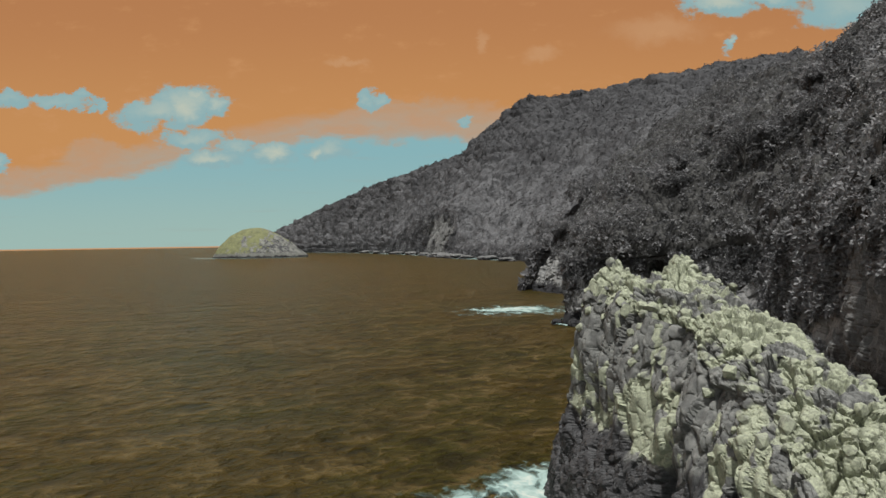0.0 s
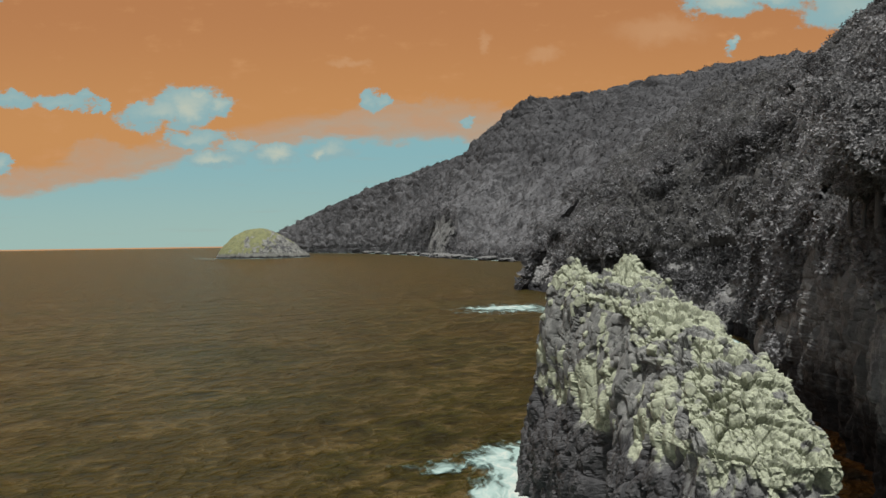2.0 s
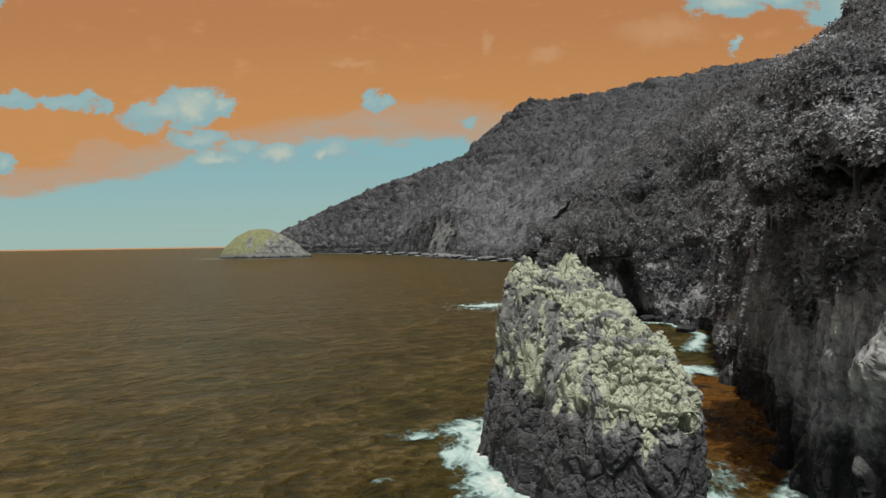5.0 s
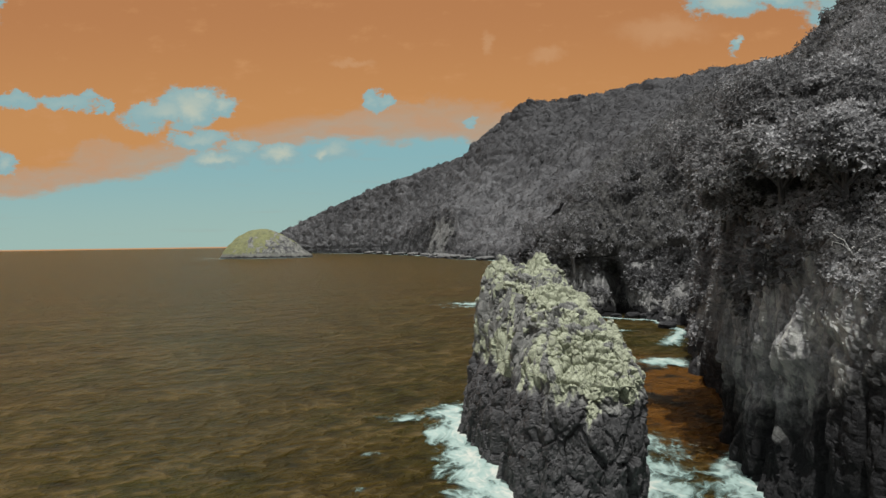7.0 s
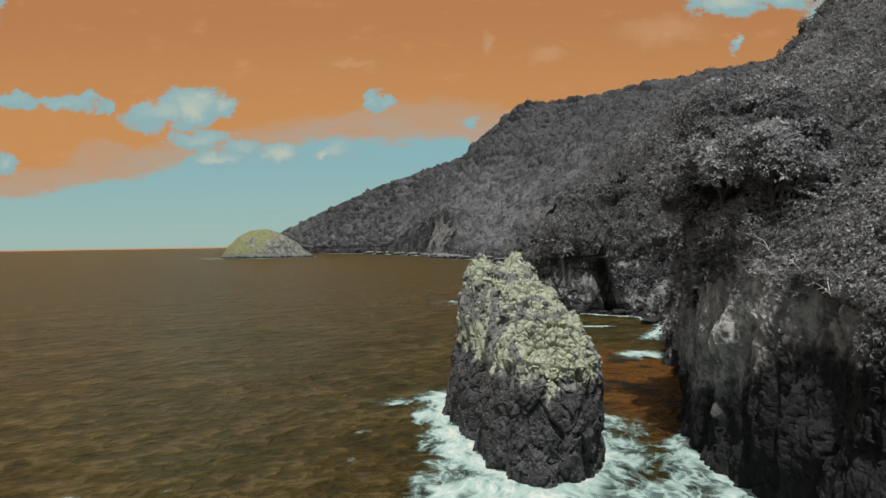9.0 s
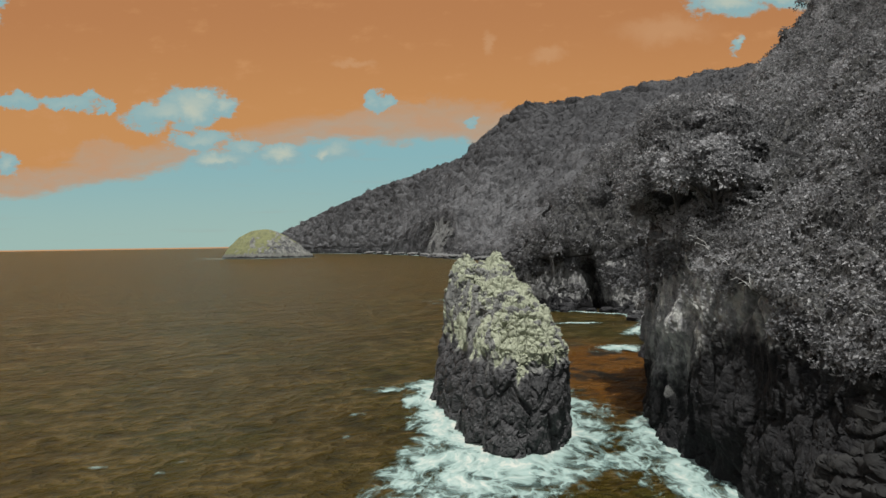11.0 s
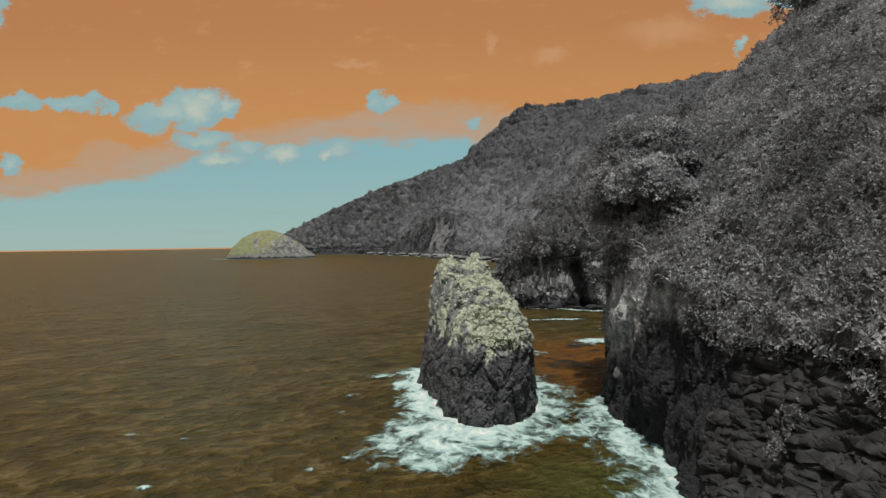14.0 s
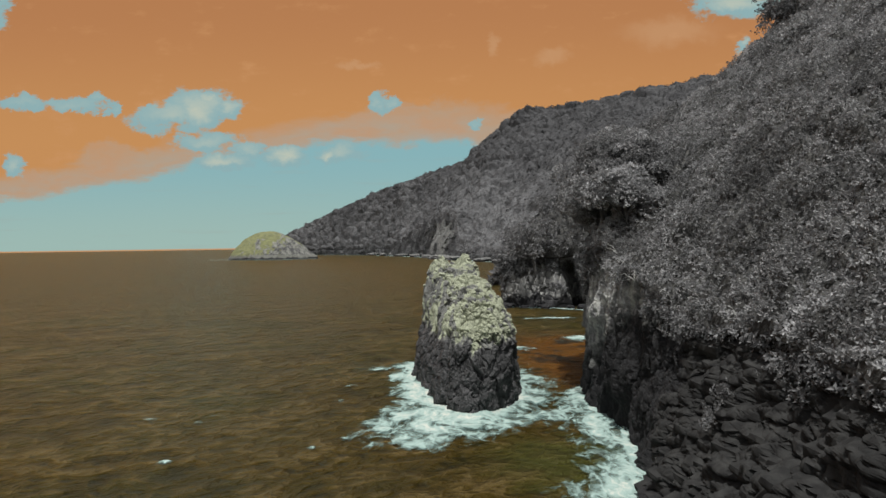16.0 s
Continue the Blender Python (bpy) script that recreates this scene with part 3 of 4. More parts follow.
def near_cliff():
    steps = [10, 84, 70, 76, 60, 50, 50, 60, 30]
    cliff, slope = land(NEAR + MID[:2], steps, 140, 110)
    n = normals_of(cliff)
    n[..., 2] *= 0.3
    if n[..., 0].mean() > 0:
        n = -n
    p = cliff.reshape(-1, 3)
    flutes = fractal(p * (0.45, 0.45, 0.07), 4, 11)
    lumps = fractal(p * 0.16, 4, 21)
    bed = p[:, 2] + 0.10 * p[:, 1] - 0.22 * p[:, 0] + 1.5 * fractal(p * 0.22, 4, 35)
    row = np.floor(bed / 1.05)
    col = (p[:, 1] + 0.35 * p[:, 0] + 5 * hashed(row, row * 0, row * 0, 36)) / 2.8
    high, wide = bed / 1.05 - row, col - np.floor(col)
    own = hashed(row, np.floor(col), row * 0, 37)
    blocks = 1.2 * fractal(p * 0.35, 3, 38) + 0.70 * own + 0.42 * (1 - np.abs(2 * high - 1) ** 5) + 0.30 * (1 - np.abs(2 * wide - 1) ** 8) + 0.55 * facets(p * (0.9, 0.8, 1.5), 33, 0.5, 0.6, 0.3, 0.1) - 0.6
    small = 0.85 * facets(p * (0.40, 0.34, 0.09) + 0.2 * flutes[:, None], 41, 0.5, 0.8, 0.35, 0.06) + 0.42 * facets(p * (1.0, 0.85, 0.30), 42, 0.6, 0.8, 0.4, 0.07) + 0.2 * facets(p * (2.2, 1.9, 1.2), 43, 0.7, 0.8, 0.4, 0.1)
    ledge = np.clip((51 - p[:, 1]) / 5, 0, 1)        # the layered shore rocks in the nearer part
    push = lumps * 1.7 - 0.9 + (1 - ledge) * (flutes * 1.5 + small) + ledge * (blocks + 0.3 * flutes)
    fade = np.clip(1 - (p[:, 2] - 15) / 6, 0.35, 1)
    q = p + n.reshape(-1, 3) * (push * fade)[:, None]
    shape = cliff.shape[:2]
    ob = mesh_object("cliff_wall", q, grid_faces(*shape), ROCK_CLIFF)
    ob.data.materials.append(ROCK_SHORE)
    f = grid_faces(*shape)
    ob.data.polygons.foreach_set("material_index", (q[f[:, 0], 1] < 49 + 2 * value_noise(q[f[:, 0]] * 0.5, 5)).astype(np.int32))
    tagged(ob, "sheer dark grey sea cliff with layered shore rocks at its foot", "cliff", kind="structure")
    grid = slope.reshape(-1, 3)
    grid[:, 2] += 1.3 * fractal(grid * (0.12, 0.12, 0), 4, 51) * np.repeat(np.clip(np.arange(slope.shape[1]) / 15, 0, 1)[None], shape[0], 0).ravel()
    slope = grid.reshape(slope.shape)
    slope[:, 0] = q.reshape(*shape, 3)[:, -1]
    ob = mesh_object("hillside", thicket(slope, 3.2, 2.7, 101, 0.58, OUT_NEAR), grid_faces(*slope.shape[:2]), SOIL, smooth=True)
    tagged(ob, "steep hillside of dark undergrowth above the sea cliff", "hillside", kind="structure")
    return q.reshape(*shape, 3), slope


def far_land():
    stations = MID + BAY[:3]
    cliff, slope = land(stations, [28, 32, 40, 44, 44, 40, 32, 26, 30, 30], 72, 120)
    n = normals_of(cliff)
    n[..., 2] *= 0.2
    p = cliff.reshape(-1, 3)
    sign = -1 if n[..., 0].mean() > 0 else 1
    push = -1.0 + 2.0 * fractal(p * 0.09, 4, 61) + 1.2 * fractal(p * (0.3, 0.3, 0.06), 4, 62) + 2.0 * facets(p * (0.2, 0.2, 0.06), 64, 0.5, 0.7, 0.35, 0.07) + 0.9 * facets(p * (0.5, 0.5, 0.25), 65, 0.6, 0.8, 0.4, 0.08)
    q = p + sign * n.reshape(-1, 3) * push[:, None]
    # a narrow cleft in the back wall of the cove
    inward = 11.0 * np.exp(-((p[:, 0] - 40.5) / 2.4) ** 2) * ((p[:, 1] > 174) & (p[:, 1] < 197)) * step_up(p[:, 2], 16.0, 11.0)
    q = (q + inward[:, None] * np.array([0.35, 0.94, 0])).reshape(cliff.shape)
    ob = mesh_object("cliff_wall", q.reshape(-1, 3), grid_faces(*q.shape[:2]), ROCK_COVE)
    tagged(ob, "grey rock cliffs round a small shaded cove", "cliff", kind="structure")
    g = slope.reshape(-1, 3)
    g[:, 2] += 3.0 * fractal(g * (0.05, 0.05, 0), 4, 63) * np.repeat(np.clip(np.arange(slope.shape[1]) / 12, 0, 1)[None], slope.shape[0], 0).ravel()
    slope = g.reshape(slope.shape)
    slope[:, 0] = q[:, -1]
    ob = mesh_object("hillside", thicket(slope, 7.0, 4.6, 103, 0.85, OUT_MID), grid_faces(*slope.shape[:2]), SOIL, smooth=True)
    tagged(ob, "forested slope behind the cove", "hillside", kind="structure")
    return q, slope


def headland():
    stations = [BAY[2]] + BAY[3:] + FAR + TIP
    cliff, slope = land(stations, [34, 44, 40, 40, 34, 26, 28, 28, 26, 34, 36, 36, 40, 40, 36, 30], 40, 150)
    p = cliff.reshape(-1, 3)
    n = normals_of(cliff)
    sign = -1 if n[..., 0].mean() > 0 else 1
    q = (p + sign * n.reshape(-1, 3) * (6 * fractal(p * (0.03, 0.03, 0.01), 4, 71))[:, None]).reshape(cliff.shape)
    rise = np.linspace(0, 1, q.shape[1])[None] * (0.75 + 0.7 * fractal(q[:, -1] * (0.035, 0.035, 0), 4, 75))[:, None]
    q[..., 2] = q[..., 2] * np.where(q[..., 2] > 0, 0.35 + 0.65 * rise / np.maximum(np.linspace(0, 1, q.shape[1])[None], 1e-3), 1)
    q = q + (5 * facets(q.reshape(-1, 3) * (0.06, 0.06, 0.025), 76, 0.5, 0.7, 0.4, 0.08)).reshape(*q.shape[:2], 1) * np.array([-0.8, -0.5, 0])
    q = q + (3.0 * facets(q.reshape(-1, 3) * (0.16, 0.16, 0.05), 77, 0.6, 0.9, 0.5, 0.08)).reshape(*q.shape[:2], 1) * np.array([-0.7, -0.6, 0])
    ob = mesh_object("cliff_wall", q.reshape(-1, 3), grid_faces(*q.shape[:2]), ROCK_HEAD)
    tagged(ob, "low grey cliffs and surf-washed rocks below the headland", "cliff", kind="structure")
    g = slope.reshape(-1, 3)
    gully = np.abs(fractal(g * (0.012, 0.012, 0.004), 4, 72))
    lift = np.repeat(np.sin(np.linspace(0, 1, slope.shape[1]) * np.pi)[None], slope.shape[0], 0).ravel()
    g[:, 2] += lift * (18 * fractal(g * (0.01, 0.01, 0), 4, 73) - 52 * gully + 15 + 17 * fractal(g * (0.028, 0.028, 0.01), 4, 74)) * np.clip(g[:, 2] / 110, 0, 1)
    slope = g.reshape(slope.shape)
    slope[:, 0] = q[:, -1]
    back = slope[:, -1] + (90, 60, -70)
    slope = np.concatenate([slope, back[:, None]], 1)
    ob = mesh_object("headland", thicket(slope, 20.0, 8.5, 107, 0.95, OUT_FAR), grid_faces(*slope.shape[:2]), FOREST, smooth=True)
    tagged(ob, "high forested headland falling to a long point", "headland", kind="structure")
    return q, slope


def slabs(wall, grid, count):
    """Bedded blocks that break out of the shore ledge, all dipping the same way."""
    kinds = []
    for k in range(6):
        bm = bmesh.new()
        rng = random.Random(700 + k)
        bmesh.ops.create_cube(bm, size=2.0)
        bmesh.ops.subdivide_edges(bm, edges=bm.edges[:], cuts=1, use_grid_fill=True)
        for v in bm.verts:
            m = (abs(v.co.x) ** 7 + abs(v.co.y) ** 7 + abs(v.co.z) ** 7) ** (1 / 7)
            v.co = v.co / m * rng.uniform(0.94, 1.06)
        for f in bm.faces:
            f.smooth = False
        me = bpy.data.meshes.new("slab")
        bm.to_mesh(me)
        bm.free()
        me.materials.append(ROCK_SHORE)
        kinds.append(me)
    rng = np.random.default_rng(17)
    ok = np.argwhere((grid[..., 1] > 27) & (grid[..., 1] < 49) & (grid[..., 2] > 0.2) & (grid[..., 2] < 12.5))
    for i in rng.choice(len(ok), count, replace=False):
        r, c = ok[i]
        size = rng.uniform(0.5, 1.1)
        ob = new("slab", kinds[rng.integers(6)])
        ob.parent = wall
        turn = Euler((radians(rng.normal(7, 3)), radians(rng.normal(-13, 3)), radians(rng.normal(14, 7))))
        ob.matrix_basis = Matrix.LocRotScale(Vector(grid[r, c] + (0.86 * size, 0.1 * size, -0.15 * size)), turn, Vector((size, size * rng.uniform(1.0, 1.6), size * rng.uniform(0.35, 0.5))))


cliff_a, slope_a = near_cliff()
cliff_b, slope_b = far_land()
cliff_c, slope_c = headland()
slabs(bpy.data.objects["cliff_wall"], cliff_a, 60)


# ---- sea stack ----
# outlines about (5.5, 83): x y at twelve bearings, by height
LEVELS = [(-2.0, (-2.4, 91.5, -0.8, 83, 0.9, 75.5, 2.8, 70.8, 5.2, 68.8, 8.8, 70.6, 11.8, 75, 12.6, 80, 12.0, 88, 9.0, 96, 4.0, 100, -2.2, 98)),
          (4.0, (-1.9, 91.5, -0.3, 83, 1.1, 76, 3.0, 70.8, 5.6, 68.6, 9.1, 69.6, 11.6, 74.2, 12.1, 80, 11.5, 88, 8.6, 95, 4.0, 98.5, -1.0, 97)),
          (9.6, (-0.2, 90.5, 0.9, 83, 1.7, 77, 3.4, 71.4, 6.0, 69.6, 9.3, 69.6, 11.2, 74.4, 11.3, 80, 10.6, 87, 8.2, 93.5, 4.0, 97, 0.4, 95.5)),
          (12.8, (-0.1, 90.5, 1.5, 83.5, 2.7, 78, 4.2, 74.8, 6.2, 73.2, 8.5, 73.6, 9.6, 76.6, 9.6, 81, 9.1, 86.5, 7.4, 92.5, 4.0, 95.6, 0.5, 94.4)),
          (15.2, (0.2, 90.5, 1.6, 85, 3.0, 81, 4.2, 79.2, 5.6, 78.6, 6.8, 79, 7.5, 80.6, 7.8, 83, 7.7, 86.5, 6.8, 91, 4.2, 94, 0.7, 93.4)),
          (16.6, (0.5, 90.4, 1.7, 87.4, 3.0, 85.4, 4.2, 84.2, 5.4, 83.9, 6.4, 84.2, 7.1, 85.2, 7.4, 86.6, 7.2, 88.4, 6.0, 91.0, 3.8, 92.9, 1.0, 92.6)),
          (17.1, (1.4, 90.6, 2.4, 89.2, 3.3, 88.2, 4.3, 87.2, 5.2, 86.7, 6.1, 86.8, 6.6, 87.2, 6.8, 87.9, 6.4, 88.8, 5.2, 90.2, 3.4, 91.6, 1.9, 91.9)),
          (17.5, (2.0, 90.8, 2.6, 90.3, 3.4, 89.6, 4.3, 88.9, 5.1, 88.3, 5.7, 87.9, 6.1, 87.9, 6.1, 88.2, 5.7, 88.7, 4.8, 89.6, 3.6, 90.6, 2.4, 91.2))]


def sea_stack():
    around = 640
    t = np.concatenate([np.linspace(-0.6, 8.0, 552, endpoint=False), np.linspace(8.0, 11.4, 88, endpoint=False)]) % 12    # finer on the open sides
    rings = []
    for z, outline in LEVELS:
        xy = np.array(outline, float).reshape(-1, 2)
        xy = np.vstack([xy, xy[:1]])
        i = np.floor(t).astype(int)
        f = (t - i)[:, None]
        f = f * f * (3 - 2 * f) * 0.5 + f * 0.5
        ring = xy[i] * (1 - f) + xy[i + 1] * f
        rings.append(np.column_stack([ring, np.full(around, z)]))
    rings = np.array(rings)                       # level, around, 3
    zs = np.array([z for z, _ in LEVELS])
    h = np.concatenate([np.linspace(a, b, k, endpoint=False) for a, b, k in zip(zs[:-1], zs[1:], (50, 54, 60, 58, 46, 24, 12))] + [zs[-1:]])
    k = np.clip(np.searchsorted(zs, h) - 1, 0, len(zs) - 2)
    f = ((h - zs[k]) / (zs[k + 1] - zs[k]))[:, None, None]
    body = rings[k] * (1 - f) + rings[k + 1] * f  # height, around, 3
    # the top closes towards a short crest line
    ends = np.array([[2.3, 91.0, 17.7], [5.8, 88.2, 17.7]])
    along = np.clip(((body[-1] - ends[0]) @ (ends[1] - ends[0])) / ((ends[1] - ends[0]) ** 2).sum(), 0, 1)[:, None]
    line = ends[0] * (1 - along) + ends[1] * along
    body = np.concatenate([body] + [(body[-1] * (1 - k) + line * k)[None] for k in (0.25, 0.5, 0.75, 0.97)])
    n = normals_of(body)
    n[-4:] = (0, 0, 1)
    out = body - np.array([5.5, 83, 8])
    if (n * out)[:-4].sum(2).mean() < 0:
        n[:-4] = -n[:-4]
    p = body.reshape(-1, 3)
    nn = n.reshape(-1, 3)
    warp = 0.22 * np.stack([fractal(p * 0.9, 3, s) for s in (81, 82, 83)], 1)
    base = step_up(p[:, 2] + 0.8 * fractal(p * 0.4, 3, 85), 8.8, 7.2)
    west = step_up(-nn[:, 0] - 0.5 * nn[:, 2], 0.35, 0.70) * (1 - base)
    q = p + warp
    rubble = 0.50 * facets(q * 0.72, 84, 0.75, 0.75, 0.75, 0.06) + 0.26 * facets(q * 1.55, 92, 0.8, 0.8, 0.7, 0.07) + 0.10 * facets(q * 3.6, 89, 0.8, 0.8, 0.6, 0.09)
    face = 0.8 * fractal(p * (1.0, 0.75, 0.08), 3, 86) + 0.42 * facets(q * (0.8, 0.7, 0.26), 87, 0.6, 0.7, 0.5, 0.06) + 0.20 * facets(q * (2.0, 1.8, 0.8), 90, 0.7, 0.7, 0.5, 0.08)
    wall = 0.4 * fractal(p * (0.8, 0.6, 0.1), 3, 95) + 0.62 * facets(q * (0.50, 0.45, 0.28), 93, 0.6, 0.7, 0.45, 0.045) + 0.26 * facets(q * (1.2, 1.1, 0.75), 94, 0.8, 0.8, 0.40, 0.05) + 0.10 * facets(q * 3.0, 91, 0.8, 0.7, 0.3, 0.1)
    push = 0.6 * fractal(p * 0.24, 3, 88) - 0.35 + base * wall + west * face + (1 - base - west) * (rubble - 0.1)
    # a cleft splits the seaward buttress from the body, and opens into a shallow groove above
    seaward = step_up(-nn[:, 0], 0.2, 0.6)
    push -= seaward * (1.6 * np.exp(-((p[:, 1] - 80 - 0.25 * warp[:, 0]) / 0.9) ** 2) * step_up(p[:, 2], 10.0, 6.5) + 0.7 * np.exp(-((p[:, 1] - 82) / 1.8) ** 2) * step_up(p[:, 2], 6, 10))
    q = p + nn * push[:, None]
    # two knobs on the crest with a saddle between
    for x, y, r, lift in ((2.0, 91.0, 1.5, 0.90), (5.9, 88.3, 1.7, 0.80), (3.95, 89.8, 1.15, -2.0)):
        q[:, 2] += lift * np.exp(-((q[:, 0] - x) ** 2 + (q[:, 1] - y) ** 2) / r ** 2) * np.clip((p[:, 2] - 14) / 3, 0, 1)
    # pale crust on the crown and in hanging tongues on the seaward face; wet black rock below
    tongue = fractal(p * (1.1, 1.0, 0.20), 4, 96)
    blotch = fractal(p * (0.85, 0.85, 0.6), 4, 97)
    level = q[:, 2] + 2.2 * tongue + 1.2 * blotch
    bar = np.interp(q[:, 2], (7, 9, 11, 12.5, 15.4, 16.6), (0.0, -0.02, 0.10, 0.30, 0.26, -0.4))
    patch_on_face = step_up(0.75 * tongue + 0.6 * blotch, bar - 0.05, bar + 0.05)
    crown = step_up(0.7 * blotch + 0.5 * fractal(p * 0.35, 3, 98), 0.24, 0.0) * 0.8 + 0.15
    crust = step_up(level, 8.0, 8.7) * ((1 - west) * crown + west * patch_on_face)
    soaked = step_up(level, 9.0, 7.2)
    faces = grid_faces(len(body), around, True)
    stack = new("sea_stack")
    stack.location = (5.5, 83, 0)
    tagged(stack, "tall pale-topped rock stack with a dark wet base, standing in surf", "sea stack")
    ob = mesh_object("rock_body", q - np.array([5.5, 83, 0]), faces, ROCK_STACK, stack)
    coat(ob.data, crust, soaked)
    return stack, q.reshape(len(body), around, 3)[:-4]


def coat(me, crust, soaked):
    """Where the pale crust grows and where the rock is wet."""
    for name, values in (("crust", crust), ("soaked", soaked)):
        at = me.attributes.new(name, "FLOAT", "POINT")
        at.data.foreach_set("value", np.asarray(values, np.float32))


stack, stack_grid = sea_stack()


def boulders(count):
    """Loose angular blocks wedged into the stack's crown."""
    kinds = []
    for k in range(6):
        bm = bmesh.new()
        rng = random.Random(400 + k)
        for _ in range(26):
            d = Vector([rng.gauss(0, 1) for _ in range(3)]).normalized()
            m = max(abs(d.x), abs(d.y), abs(d.z))
            bm.verts.new(d / (m ** 0.15) * rng.uniform(0.90, 1.06))
        bmesh.ops.convex_hull(bm, input=bm.verts)
        for v in [v for v in bm.verts if not v.link_faces]:
            bm.verts.remove(v)
        for f in bm.faces:
            f.smooth = False
        me = bpy.data.meshes.new("boulder")
        bm.to_mesh(me)
        bm.free()
        me.materials.append(ROCK_STACK)
        coat(me, np.full(len(me.vertices), 0.9 - 0.1 * k), np.zeros(len(me.vertices)))
        kinds.append(me)
    n = normals_of(stack_grid)
    if (n * (stack_grid - np.array([5.5, 83, 8]))).sum(2).mean() < 0:
        n = -n
    rng = np.random.default_rng(7)
    ok = np.argwhere((stack_grid[..., 2] > 9.8) & (n[..., 2] > 0.25) & (stack_grid[..., 1] < 93))
    for i in rng.choice(len(ok), count, replace=False):
        r, c = ok[i]
        size = rng.uniform(0.16, 0.38)
        spot = stack_grid[r, c] - n[r, c] * size * 0.2 - np.array([5.5, 83, 0])
        ob = new("boulder", kinds[rng.integers(6)])
        ob.parent = stack
        ob.matrix_basis = Matrix.LocRotScale(Vector(spot), Euler(rng.uniform(0, 6.28, 3)), Vector(size * rng.uniform(0.7, 1.3, 3)))


boulders(190)


# ---- island ----
def island():
    rows, cols = 90, 180
    r = np.linspace(0, 1, rows)[:, None]
    a = np.linspace(0, 2 * np.pi, cols, endpoint=False)[None]
    x = r * np.cos(a) * 71
    y = r * np.sin(a) * 50
    z = 45 * (1 - r ** (2.0 - 0.55 * np.maximum(np.cos(a), 0))) ** 0.85 * (1 - 0.10 * np.cos(a) * r)
    p = np.stack([x, y, z], 2).reshape(-1, 3)
    p[:, 0] *= 1 + 0.07 * fractal(p * 0.02, 3, 91)
    p[:, 2] += 6.5 * fractal(p * (0.03, 0.03, 0.03), 5, 92) * np.repeat(np.clip(r[:, 0] * 2, 0.2, 1), cols) - 1.0
    crag = facets(p * (0.07, 0.07, 0.05), 93, 0.6, 0.8, 0.4, 0.08)
    p[:, 2] += 4.0 * (crag - 0.4) * np.clip((p[:, 0] + 10) / 50 + 0.5 * np.repeat(r[:, 0] ** 3, cols), 0.3, 1) * np.repeat(r[:, 0] * (1 - r[:, 0] ** 8), cols)
    p[:, 2] = np.where(np.repeat(r[:, 0], cols) > 0.985, -2, p[:, 2])
    thing = new("rock_island")
    thing.location = (-267, 985, 0)
    tagged(thing, "low domed island of yellow-green turf and grey rock", "island")
    ob = mesh_object("island_body", p, grid_faces(rows, cols, True), ISLET, thing, True)


island()


# ---- leaves ----
def pick(grid, count, rng, lo=0.0, hi=1.0, box=None):
    """Random places on a grid of points, even by area, between two shares of its rows."""
    a, b = int(lo * (grid.shape[1] - 1)), max(int(hi * (grid.shape[1] - 1)), 1)
    g = grid[:, a:b + 1]
    area = np.linalg.norm(np.cross(g[1:, :-1] - g[:-1, :-1], g[:-1, 1:] - g[:-1, :-1]), axis=2)
    if box is not None:
        c = g[:-1, :-1]
        area = area * ((c[..., 0] > box[0]) & (c[..., 0] < box[1]) & (c[..., 1] > box[2]) & (c[..., 1] < box[3]))
    i = rng.choice(area.size, count, p=(area / area.sum()).ravel())
    r, c = np.unravel_index(i, area.shape)
    u, v = rng.random((2, count, 1))
    return (g[r, c] * (1 - u) + g[r + 1, c] * u) * (1 - v) + (g[r, c + 1] * (1 - u) + g[r + 1, c + 1] * u) * v


def leaf_quads(base, axis, face, length, width):
    """A folded four-point leaf at each base, along axis, its upper side towards face."""
    axis = unit(axis)
    side = unit(np.cross(axis, face))
    face = np.cross(side, axis)
    l, w = length[:, None], width[:, None]
    middle = base + axis * l * 0.45
    v = np.stack([base, middle + side * w + face * w * 0.35, base + axis * l - face * l * 0.12, middle - side * w + face * w * 0.35], 1)
    return v.reshape(-1, 3), np.arange(len(base) * 4, dtype=np.int32).reshape(-1, 4)


def rosettes(centres, up, size, leaves, rng, loose=0.7):
    """Tufts of leaves round each centre that lean towards up."""
    m = len(centres)
    c, n = np.repeat(centres, leaves, 0), np.repeat(up, leaves, 0)
    d = unit(rng.normal(size=(m * leaves, 3)))
    axis = unit(d - n * (d * n).sum(1, keepdims=True) + n * rng.uniform(-0.25, 0.9, (m * leaves, 1)))
    s = np.repeat(size, leaves) * rng.uniform(0.6, 1.25, m * leaves)
    face = unit(n + loose * rng.normal(size=n.shape))
    return leaf_quads(c + axis * (s * 0.15)[:, None], axis, face, s, s * rng.uniform(0.22, 0.34, m * leaves))


def canopy(name, label, grid, count, cell, height, size, leaves, mat, seed, out, lo=0.0, hi=1.0, box=None, loose=0.7, depth=0.3):
    rng = np.random.default_rng(seed)
    p = pick(grid, count, rng, lo, hi, box)
    out = unit(np.array(out))[None]
    h = crowns(p, cell, height, seed)
    e = cell * 0.05
    g = np.stack([(crowns(p + np.eye(3)[k] * e, cell, height, seed) - h) / e for k in range(3)], 1)
    g = np.clip(g, -3, 3)
    up = unit(out - (g - out * (g * out).sum(1, keepdims=True)))
    p = p + out * (h * rng.uniform(1 - depth, 1.04, count))[:, None]
    v, f = rosettes(p, up, size * rng.uniform(0.7, 1.3, count), leaves, rng, loose)
    return tagged(mesh_object(name, v, f, mat), label, "foliage", kind="stuff")


